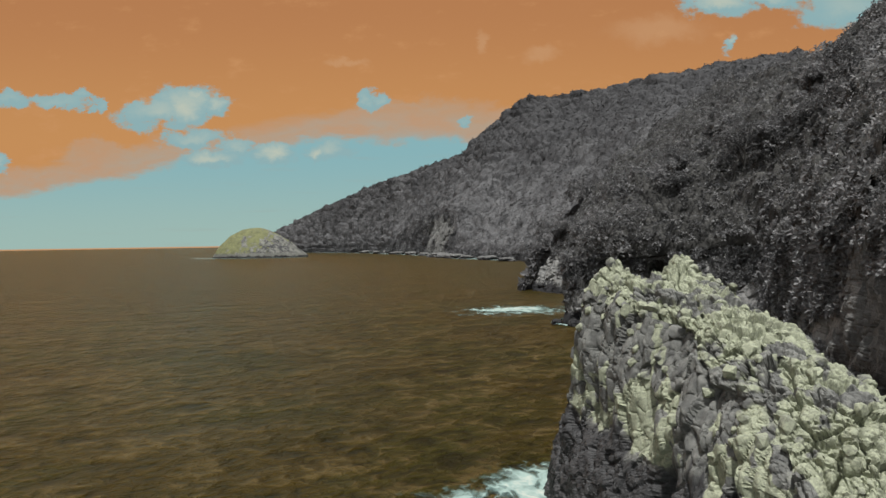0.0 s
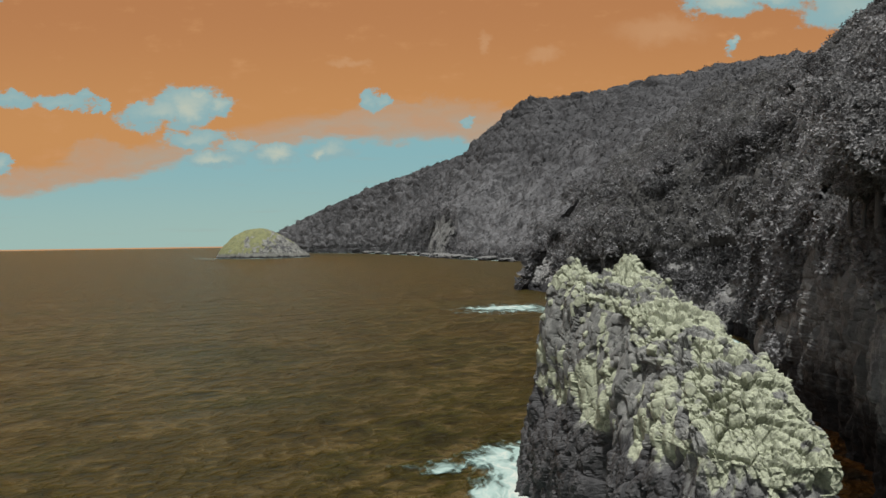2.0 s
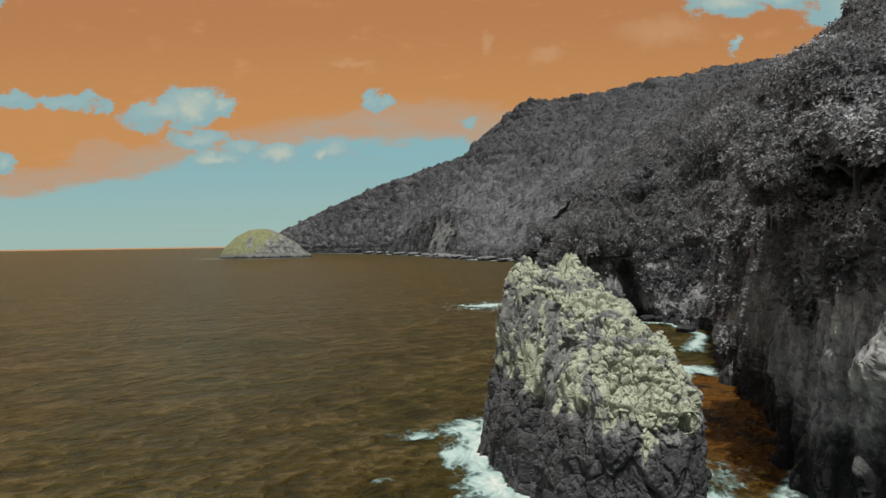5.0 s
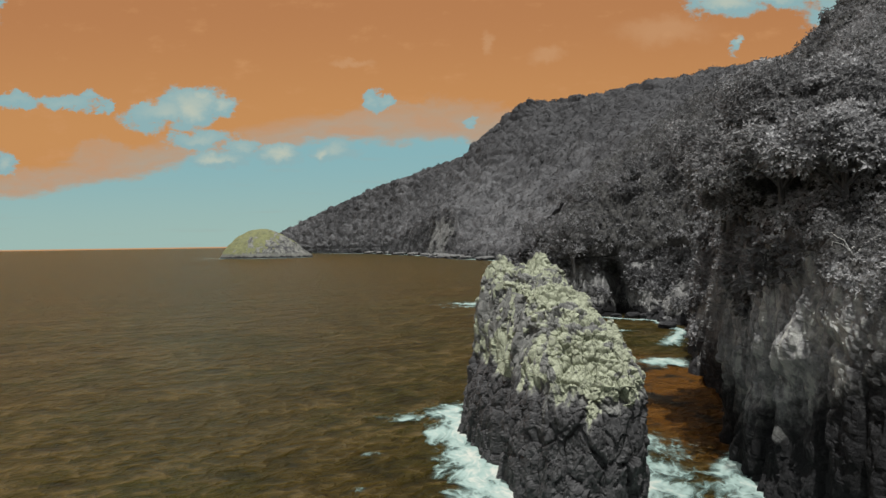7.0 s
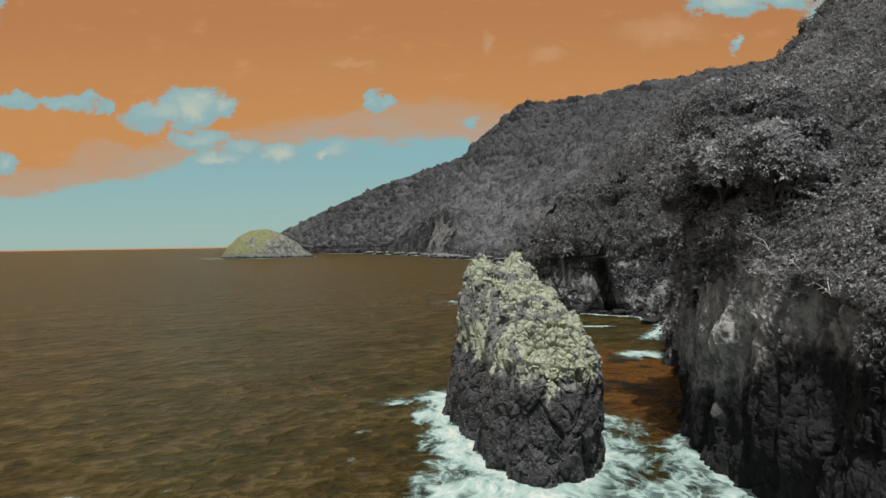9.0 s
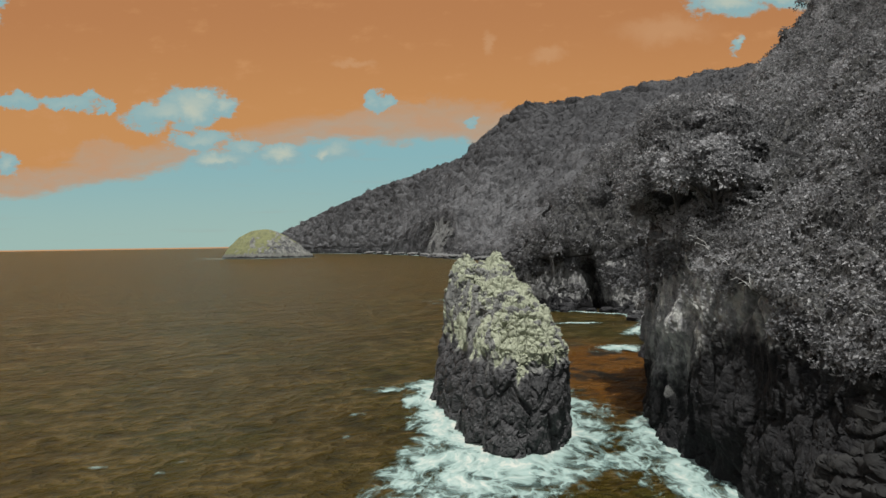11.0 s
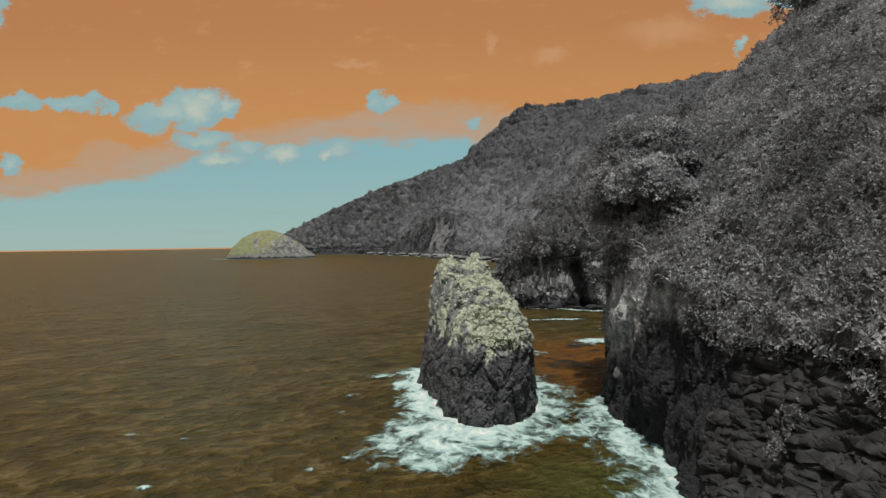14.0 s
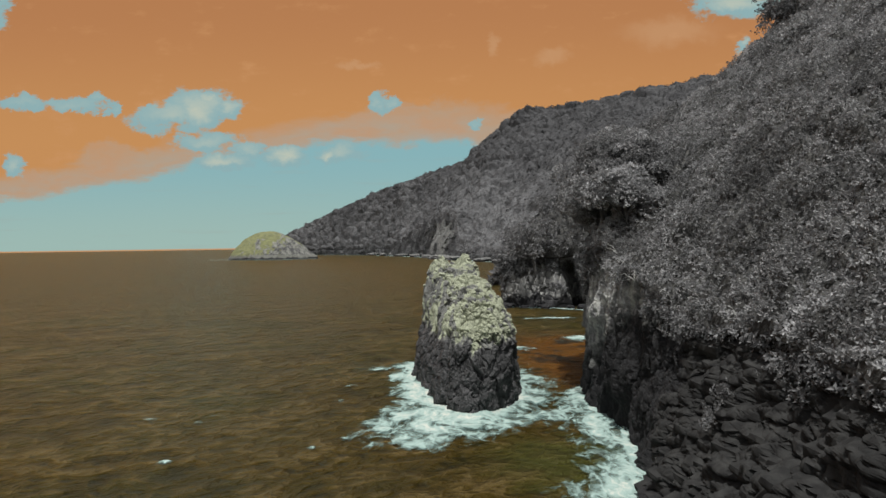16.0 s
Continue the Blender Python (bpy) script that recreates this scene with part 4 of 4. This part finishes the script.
canopy("shrub_foliage", "dense grey-leaved shrubs covering the slope above the cliff", slope_a, 62000, 3.2, 2.7, 0.26, 6, LEAF_NEAR, 101, OUT_NEAR, 0.0, 0.62, (0, 200, 22, 130), 0.5)
canopy("shrub_foliage", "dense grey-leaved shrubs on the upper slope", slope_a, 13500, 3.2, 2.7, 0.55, 5, LEAF_NEAR, 101, OUT_NEAR, 0.58, 1.0, (0, 200, 22, 180), 0.5)
canopy("forest_foliage", "dense grey tree crowns on the slope behind the cove", slope_b, 36000, 7.0, 4.6, 0.66, 5, LEAF_TREE, 103, OUT_MID, loose=0.45)
canopy("forest_foliage", "distant grey forest canopy covering the headland", slope_c, 42000, 20.0, 8.5, 1.9, 4, LEAF_FAR, 107, OUT_FAR, loose=0.14, depth=0.10)


def hanging(name, label, grid, count, lo, size, leaves, mat, seed, patches=0.18):
    """Creepers and shrubs that spill down from the cliff's edge, in patches."""
    rng = np.random.default_rng(seed)
    p = pick(grid, count, rng, lo, 1.0)
    level = np.interp(p[:, 1], np.sort(grid[:, -1, 1]), grid[np.argsort(grid[:, -1, 1]), -1, 2])
    p = p[value_noise(p * patches, seed) + 0.6 * value_noise(p * patches * 3, seed + 1) > (level - p[:, 2]) * np.where(p[:, 1] < 53, 0.6, np.where(p[:, 1] < 80, 0.55, 0.34)) - 0.5]
    n = len(p)
    out = unit(np.array([-0.85, -0.3, 0.55]) + 0.35 * rng.normal(size=(n, 3)))
    p = p + out * rng.uniform(0.1, 1.2, (n, 1))
    v, f = rosettes(p, out, size * rng.uniform(0.7, 1.3, n), leaves, rng)
    return tagged(mesh_object(name, v, f, mat), label, "foliage", kind="stuff")


hanging("hanging_foliage", "grey-leaved shrubs spilling over the edge of the dark cliff", cliff_a, 11000, 0.62, 0.32, 7, LEAF_TREE, 111)
hanging("hanging_foliage", "grey creepers hanging down the cliffs of the cove", cliff_b, 7000, 0.45, 0.9, 6, LEAF_TREE, 112, 0.08)


def scrub(name, label, grid, count, y0, y1, lo, size, mat, seed, share):
    """Shrubs rooted in the ledges of a cliff, in clumps with bare rock between."""
    rng = np.random.default_rng(seed)
    p = pick(grid, count, rng, lo, 1.0)
    p = p[(p[:, 1] > y0) & (p[:, 1] < y1) & (fractal(p * 0.22, 3, seed) + 0.05 * (p[:, 2] - 9) > share)]
    out = unit(np.array([-0.8, -0.4, 0.6]) + 0.4 * rng.normal(size=(len(p), 3)))
    v, f = rosettes(p + out * rng.uniform(0.0, 1.0, (len(p), 1)), out, size * rng.uniform(0.7, 1.3, len(p)), 6, rng)
    return tagged(mesh_object(name, v, f, mat), label, "foliage", kind="stuff")


scrub("cliff_scrub", "grey scrub clinging to the pale wall of the cove", cliff_b, 32000, 118, 196, 0.25, 0.6, LEAF_TREE, 131, -0.05)
scrub("cliff_scrub", "dark shrubs hanging from the shaded channel wall", cliff_a, 9000, 72, 112, 0.66, 0.55, LEAF_TREE, 132, 0.35)
scrub("cliff_scrub", "grey shrubs spilling in clumps down the point of the cliff", cliff_a, 22000, 48, 76, 0.66, 0.30, LEAF_NEAR, 133, 0.50)

scrub("cliff_scrub", "dark low scrub in the ledges above the shore rocks", cliff_a, 20000, 26, 55, 0.55, 0.24, LEAF_TREE, 134, 0.17)


def far_scrub():
    """Scrub over the headland's low cliffs, but for one bare rock face."""
    rng = np.random.default_rng(135)
    p = pick(cliff_c, 10000, rng, 0.12, 1.0)
    bare = np.exp(-((p[:, 1] - 912) / 52) ** 4) * step_up(p[:, 2], 66, 50)
    p = p[fractal(p * 0.06, 3, 136) > 1.0 * bare - 0.7]
    out = unit(np.array([-0.7, -0.5, 0.6]) + 0.4 * rng.normal(size=(len(p), 3)))
    v, f = rosettes(p + out * rng.uniform(0.0, 2.5, (len(p), 1)), out, 2.4 * rng.uniform(0.7, 1.3, len(p)), 5, rng)
    return tagged(mesh_object("cliff_scrub", v, f, LEAF_FAR), "far grey scrub over the headland's low cliffs", "foliage", kind="stuff")


far_scrub()


# ---- trees ----
def tube(points, radii, sides=7):
    points, radii = np.asarray(points, float), np.asarray(radii, float)
    d = unit(np.gradient(points, axis=0))
    s = unit(np.cross(d, (0.31, 0.92, 0.23)))
    t = np.cross(d, s)
    a = np.linspace(0, 2 * np.pi, sides, endpoint=False)
    ring = points[:, None] + radii[:, None, None] * (np.cos(a)[None, :, None] * s[:, None] + np.sin(a)[None, :, None] * t[:, None])
    return ring.reshape(-1, 3), grid_faces(len(points), sides, True)


def tree(label, height, spread, seed, size=0.5, group="trees on the slope", many=36, fill=0, mat=None):
    """A broad tree: leaning trunk, forking limbs and a crown of leaf tufts round the limbs' ends."""
    rng = np.random.default_rng(seed)
    thing = new("tree")
    tagged(thing, label, "tree", group=group)
    t = np.linspace(0, 1, 7)
    lean = rng.uniform(-0.12, 0.12, 2) * height
    trunk = np.column_stack([lean[0] * t ** 1.5, lean[1] * t ** 1.5, -0.8 + (0.62 * height + 0.8) * t])
    v, f = tube(trunk, height * (0.034 - 0.022 * t), 9)
    mesh_object("trunk", v, f, BARK, thing, True)
    centres = []
    for i in range(9):
        a = i * 2.4 + rng.uniform(-0.4, 0.4)
        k = rng.uniform(0.35, 0.98)
        start = np.array([np.interp(k, t, trunk[:, j]) for j in range(3)])
        reach = spread * rng.uniform(0.5, 1.0)
        end = start + (reach * np.cos(a), reach * np.sin(a), height * rng.uniform(0.10, 0.34))
        s = np.linspace(0, 1, 6)[:, None]
        limb = start * (1 - s) + end * s + np.array([0, 0, 0.1 * height]) * np.sin(s * np.pi) + rng.normal(size=(6, 3)) * 0.04 * reach * s
        v, f = tube(limb, height * np.linspace(0.013, 0.003, 6), 6)
        mesh_object("limb", v, f, BARK, thing, True)
        centres += [end, limb[4] + (0, 0, 0.05 * height)]
    centres.append(trunk[-1] + (0, 0, 0.2 * height))
    for i in range(fill):                          # the crown's own mass between the limbs
        d = unit(rng.normal(size=3) * (1, 1, 0.8) + (0, 0, 0.3))
        centres.append(trunk[-1] + d * (spread * 0.75, spread * 0.75, 0.30 * height) * rng.uniform(0.6, 1.0))
    tufts, ups = [], []
    for c in centres:
        r = spread * rng.uniform(0.30, 0.50)
        d = unit(rng.normal(size=(many, 3)) + (0, 0, 0.35))
        tufts.append(c + d * r * rng.uniform(0.6, 1.0, (many, 1)) * (1, 1, 0.62))
        ups.append(unit(d + (0, 0, 0.7)))
    v, f = rosettes(np.vstack(tufts), np.vstack(ups), size * rng.uniform(0.7, 1.3, many * len(centres)), 6, rng)
    mesh_object("crown", v, f, mat or LEAF_TREE, thing)
    return thing


def ground_at(x, y, grids):
    best, z = 1e9, 0.0
    for g in grids:
        p = g.reshape(-1, 3)
        d = (p[:, 0] - x) ** 2 + (p[:, 1] - y) ** 2
        i = d.argmin()
        if d[i] < best:
            best, z = d[i], p[i, 2]
    return z


OVERHANG = [tree("broad grey-leaved tree leaning out over the cliff edge", h, r, 200 + i, 0.32, "trees on the cliff edge", 84, 16, LEAF_NEAR) for i, (h, r) in enumerate(((10.5, 5.0), (9.0, 4.2), (11.5, 5.4)))]
edge_spots = [(23.0, 76.5, 0), (23.6, 84.0, 1), (25.2, 90.0, 2), (26.2, 81.5, 2), (24.4, 70.5, 1), (29.0, 88.0, 0), (31, 96, 1), (27.5, 75.5, 1)]
used = set()
for i, (x, y, kind) in enumerate(edge_spots):
    m = Matrix.Translation((x, y, ground_at(x, y, (slope_a,)))) @ Matrix.Rotation(i * 1.9, 4, "Z")
    if kind in used:
        copy_thing(OVERHANG[kind], m)
    else:
        used.add(kind)
        OVERHANG[kind].matrix_basis = m

for i, (x, y, kind, size) in enumerate([(22.8, 82.0, 2, 0.5), (24.0, 86.5, 0, 0.55), (25.6, 92.5, 1, 0.6), (27.5, 97.0, 2, 0.55)]):
    copy_thing(OVERHANG[kind], Matrix.Translation((x, y, ground_at(x, y, (slope_a,)) - 0.3)) @ Matrix.Rotation(i * 2.7, 4, "Z") @ Matrix.Scale(size, 4))

SLOPE_TREES = [tree("tall grey-leaved tree rising out of the slope's canopy", h, r, 230 + i, 0.55) for i, (h, r) in enumerate(((15, 6.5), (12, 5.5), (13.5, 5.0)))]
spots = [(30, 187), (29, 200), (88, 150), (101, 130), (66, 186), (46, 199), (60, 190), (52, 205), (38, 210), (78, 120),
         (95, 140), (100, 160), (104, 185), (60, 262), (42, 292), (36, 298), (50, 310), (66, 215), (64, 161), (70, 178), (98, 105), (88, 95), (101, 118),
         (78, 190), (78, 128), (84, 132), (76, 118), (82, 121), (70, 115), (88, 126), (90, 112), (80, 110), (92, 116)]
for i, (x, y) in enumerate(spots):
    m = Matrix.Translation((x, y, ground_at(x, y, (slope_a, slope_b)) - 3.5)) @ Matrix.Rotation(i * 2.3, 4, "Z")
    if i < 3:
        SLOPE_TREES[i].matrix_basis = m
    else:
        copy_thing(SLOPE_TREES[i % 3], m)


# ---- surf ----
def foam_sheet(name, label, box, step, thickness, seed):
    """A lacy sheet of foam lying on the water; thickness(x, y) from 0 to 1."""
    xs, ys = np.arange(box[0], box[1], step), np.arange(box[2], box[3], step)
    gx, gy = np.meshgrid(xs, ys, indexing="ij")
    x, y = gx.ravel(), gy.ravel()
    thick = np.clip(thickness(x, y), 0, 1)
    p = np.column_stack([x, y, np.zeros(len(x))])
    z = 0.06 + thick * (0.25 + 0.22 * fractal(p * 0.6, 3, seed))
    f = grid_faces(len(xs), len(ys))
    f = f[thick[f].max(1) > 0.04]
    keep, f = np.unique(f, return_inverse=True)
    ob = mesh_object(name, np.column_stack([x, y, z])[keep], f.reshape(-1, 4), FOAM, smooth=True)
    at = ob.data.attributes.new("thickness", "FLOAT", "POINT")
    at.data.foreach_set("value", thick[keep].astype(np.float32))
    return tagged(ob, label, "foam", kind="stuff")


def from_line(x, y, points):
    """Distance to a broken line."""
    best = np.full(len(x), 1e9)
    for (ax, ay), (bx, by) in zip(points[:-1], points[1:]):
        t = np.clip(((x - ax) * (bx - ax) + (y - ay) * (by - ay)) / ((bx - ax) ** 2 + (by - ay) ** 2), 0, 1)
        best = np.minimum(best, np.hypot(x - ax - t * (bx - ax), y - ay - t * (by - ay)))
    return best


foot = np.array(LEVELS[0][1], float).reshape(-1, 2)


def stack_foam(x, y):
    d = from_line(x, y, list(map(tuple, foot)) + [tuple(foot[0])])
    p = np.column_stack([x, y, 0 * x])
    front = np.exp(-((x + 1.5) / 9.5) ** 2 - ((y - 61) / 10.5) ** 2)
    reach = 6.0 + 12.0 * front + 4.5 * fractal(p * 0.16, 3, 301)
    return (1.02 + 0.22 * front) * np.clip(1 - d / np.maximum(reach, 1.2), 0, 1) ** 0.75


def cliff_foam(x, y):
    d = from_line(x, y, [(15, 36), (17.5, 46), (20.8, 58), (20.2, 70), (21, 80), (25.5, 91)])
    p = np.column_stack([x, y, 0 * x])
    reach = (6.5 + 4.0 * np.exp(-((y - 66) / 8) ** 2) + 4 * fractal(p * 0.14, 3, 302)) * np.clip(1 - (y - 76) / 9, 0, 1)
    return 0.84 * np.clip(1 - d / np.maximum(reach, 0.3), 0, 1) ** 0.8


foam_sheet("sea_foam", "white foam churning round the foot of the rock stack", (-18, 24, 52, 110), 0.32, stack_foam, 311)
foam_sheet("sea_foam", "white foam along the foot of the dark cliff", (5, 36, 30, 115), 0.32, cliff_foam, 312)


def patch(cx, cy, rx, ry, seed, top=0.9):
    def thickness(x, y):
        p = np.column_stack([x, y, 0 * x])
        r = np.hypot((x - cx) / rx, (y - cy) / ry) + 0.5 * fractal(p * 0.25, 3, seed)
        return np.clip(1.15 - r, 0, top)
    return thickness


foam_sheet("sea_foam", "small patch of white foam in the channel by the cliff", (22, 38, 114, 138), 0.3, patch(31.5, 126, 5, 5, 5), 313)
foam_sheet("sea_foam", "long streak of white foam off the rocky point", (-12, 36, 204, 250), 0.4, patch(13, 225, 17, 12, 6), 314)

foam_sheet("sea_foam", "thin thread of foam across the mouth of the cove", (18, 46, 150, 176), 0.3, patch(31.5, 162, 8, 1.3, 7), 318)
foam_sheet("sea_foam", "small patch of teal foam in the lee of the stack", (8, 26, 104, 124), 0.3, patch(16.5, 114, 4.5, 3.0, 8, 0.6), 319)
foam_sheet("sea_foam", "faint streak of foam drifting off the stack", (-20, 4, 84, 110), 0.3, patch(-7.0, 97, 5.5, 2.2, 9, 0.42), 320)


def flecks(spots):
    """Small breaking crests out on the open water."""
    def thickness(x, y):
        best = np.zeros(len(x))
        for cx, cy, size in spots:
            best = np.maximum(best, 1.1 - np.hypot((x - cx) / size, (y - cy) / (0.6 * size)))
        return np.clip(best, 0, 0.6)
    return thickness


rng = np.random.default_rng(77)
foam_sheet("sea_foam", "tiny flecks of foam on breaking wavelets", (-40, 6, 48, 100), 0.35, flecks([(rng.uniform(-36, -4), rng.uniform(54, 95), rng.uniform(0.5, 1.1)) for _ in range(10)]), 322)


def shore(points, width, top):
    def thickness(x, y):
        p = np.column_stack([x, y, 0 * x])
        d = from_line(x, y, points)
        return top * np.clip(1 - d / (width * (0.8 + 0.9 * fractal(p / width / 6, 3, 321))), 0, 1)
    return thickness


foam_sheet("sea_foam", "white surf line at the foot of the cove's cliffs", (12, 56, 136, 215), 0.4,
           shore([(38, 143), (47, 160), (47, 177), (36, 185.5), (20, 191), (17, 196), (24, 207)], 2.2, 1.0), 315)
foam_sheet("sea_foam", "white surf on rocks below the headland", (-340, 110, 600, 1420), 2.5,
           shore([(62, 643), (22, 760), (2, 835), (-20, 915), (-41, 995), (-66, 1060), (-100, 1140), (-128, 1215), (-210, 1310), (-300, 1402)], 14, 0.95), 316)
foam_sheet("sea_foam", "white surf washing round the domed island", (-390, -160, 900, 1000), 1.6,
           shore([(-362, 978), (-338, 966), (-315, 949), (-290, 937), (-262, 932), (-235, 938), (-212, 954), (-190, 970)], 9, 1.0), 317)


# ---- loose rocks and dead wood ----
def lump(size, seed, flat):
    """A weathered rock: a cube's surface pushed out to a rounded, jointed lump."""
    bm = bmesh.new()
    bmesh.ops.create_icosphere(bm, subdivisions=3, radius=1.0)
    v = np.array([tuple(x.co) for x in bm.verts])
    f = np.array([[x.index for x in y.verts] for y in bm.faces])
    bm.free()
    v = v / (np.abs(v) ** 4).sum(1, keepdims=True) ** 0.25
    v = v * (0.8 + 0.22 * fractal(v * 1.1 + seed, 3, seed) + 0.3 * facets(v * 1.2 + seed, seed, 0.5, 0.6, 0.2, 0.1))[:, None]
    return v * size * (1, 0.8, flat), f


def shore_rock(x, y, size, seed, label, flat=0.6, mat=ROCK_COVE):
    v, f = lump(size, seed, flat)
    ob = mesh_object("shore_rock", v, f, mat)
    ob.matrix_basis = pose(x, y, 0.12 * size, 0, 0, 37 * seed % 360)
    return tagged(ob, label, "rock", group="rocks at the waterline")


for i, (x, y, size) in enumerate([(44, 184.5, 2.2), (40, 185.5, 1.6), (47, 181, 2.6), (33, 187, 1.8), (48.5, 174, 2.4), (45.5, 165, 2.0), (27, 189.5, 1.5), (22, 191, 2.2), (18.2, 195, 1.7)]):
    shore_rock(x, y, size, 500 + i, "dark wet boulder standing in the surf at the cliff foot")
for i, (x, y, size) in enumerate([(58, 640, 9), (44, 690, 11), (24, 742, 10), (14, 775, 14), (2, 812, 12), (-4, 838, 15), (-12, 872, 10), (-24, 935, 12), (-44, 1000, 13), (-70, 1065, 12), (-104, 1145, 14), (-135, 1225, 13)]):
    shore_rock(x, y, size, 540 + i, "low pale grey rock ledge washed by surf below the headland", 0.28, ROCK_HEAD)


def dead_shrub(x, y, z, size, seed):
    rng = np.random.default_rng(seed)
    thing = new("dead_shrub")
    thing.matrix_basis = pose(x, y, z, 0, 0, rng.uniform(0, 360))
    tagged(thing, "bare pale twigs of a dead shrub at the cliff edge", "shrub", group="dead shrubs")
    for i in range(7):
        a = rng.uniform(0, 6.28)
        end = np.array([np.cos(a), np.sin(a), rng.uniform(0.2, 1.1)]) * size * rng.uniform(0.6, 1.1)
        t = np.linspace(0, 1, 6)[:, None]
        line = end * t + np.array([0, 0, 0.25 * size]) * np.sin(t * 3.1) + rng.normal(size=(6, 3)) * 0.05 * size * t
        v, f = tube(line, np.linspace(0.022, 0.008, 6) * size, 5)
        mesh_object("branch", v, f, DRIFT, thing, True)


def bleached(n):
    a = n.noise(place(n), 5.0, 4, 0.6)
    return principled(n, n.mix(a, (0.30, 0.30, 0.29), (0.48, 0.48, 0.46)), 0.85, None, 0.2)


DRIFT = material("bleached_wood", bleached)
for i, (x, y) in enumerate([(21.6, 58.5), (22.0, 62.0), (23.4, 53.0), (25.2, 44.0), (24.8, 49.5), (22.2, 66.5)]):
    dead_shrub(x, y, ground_at(x, y, (slope_a,)) + (1.6 if x > 27 else 0.3), 1.3 + 0.2 * (i % 3), 600 + i)
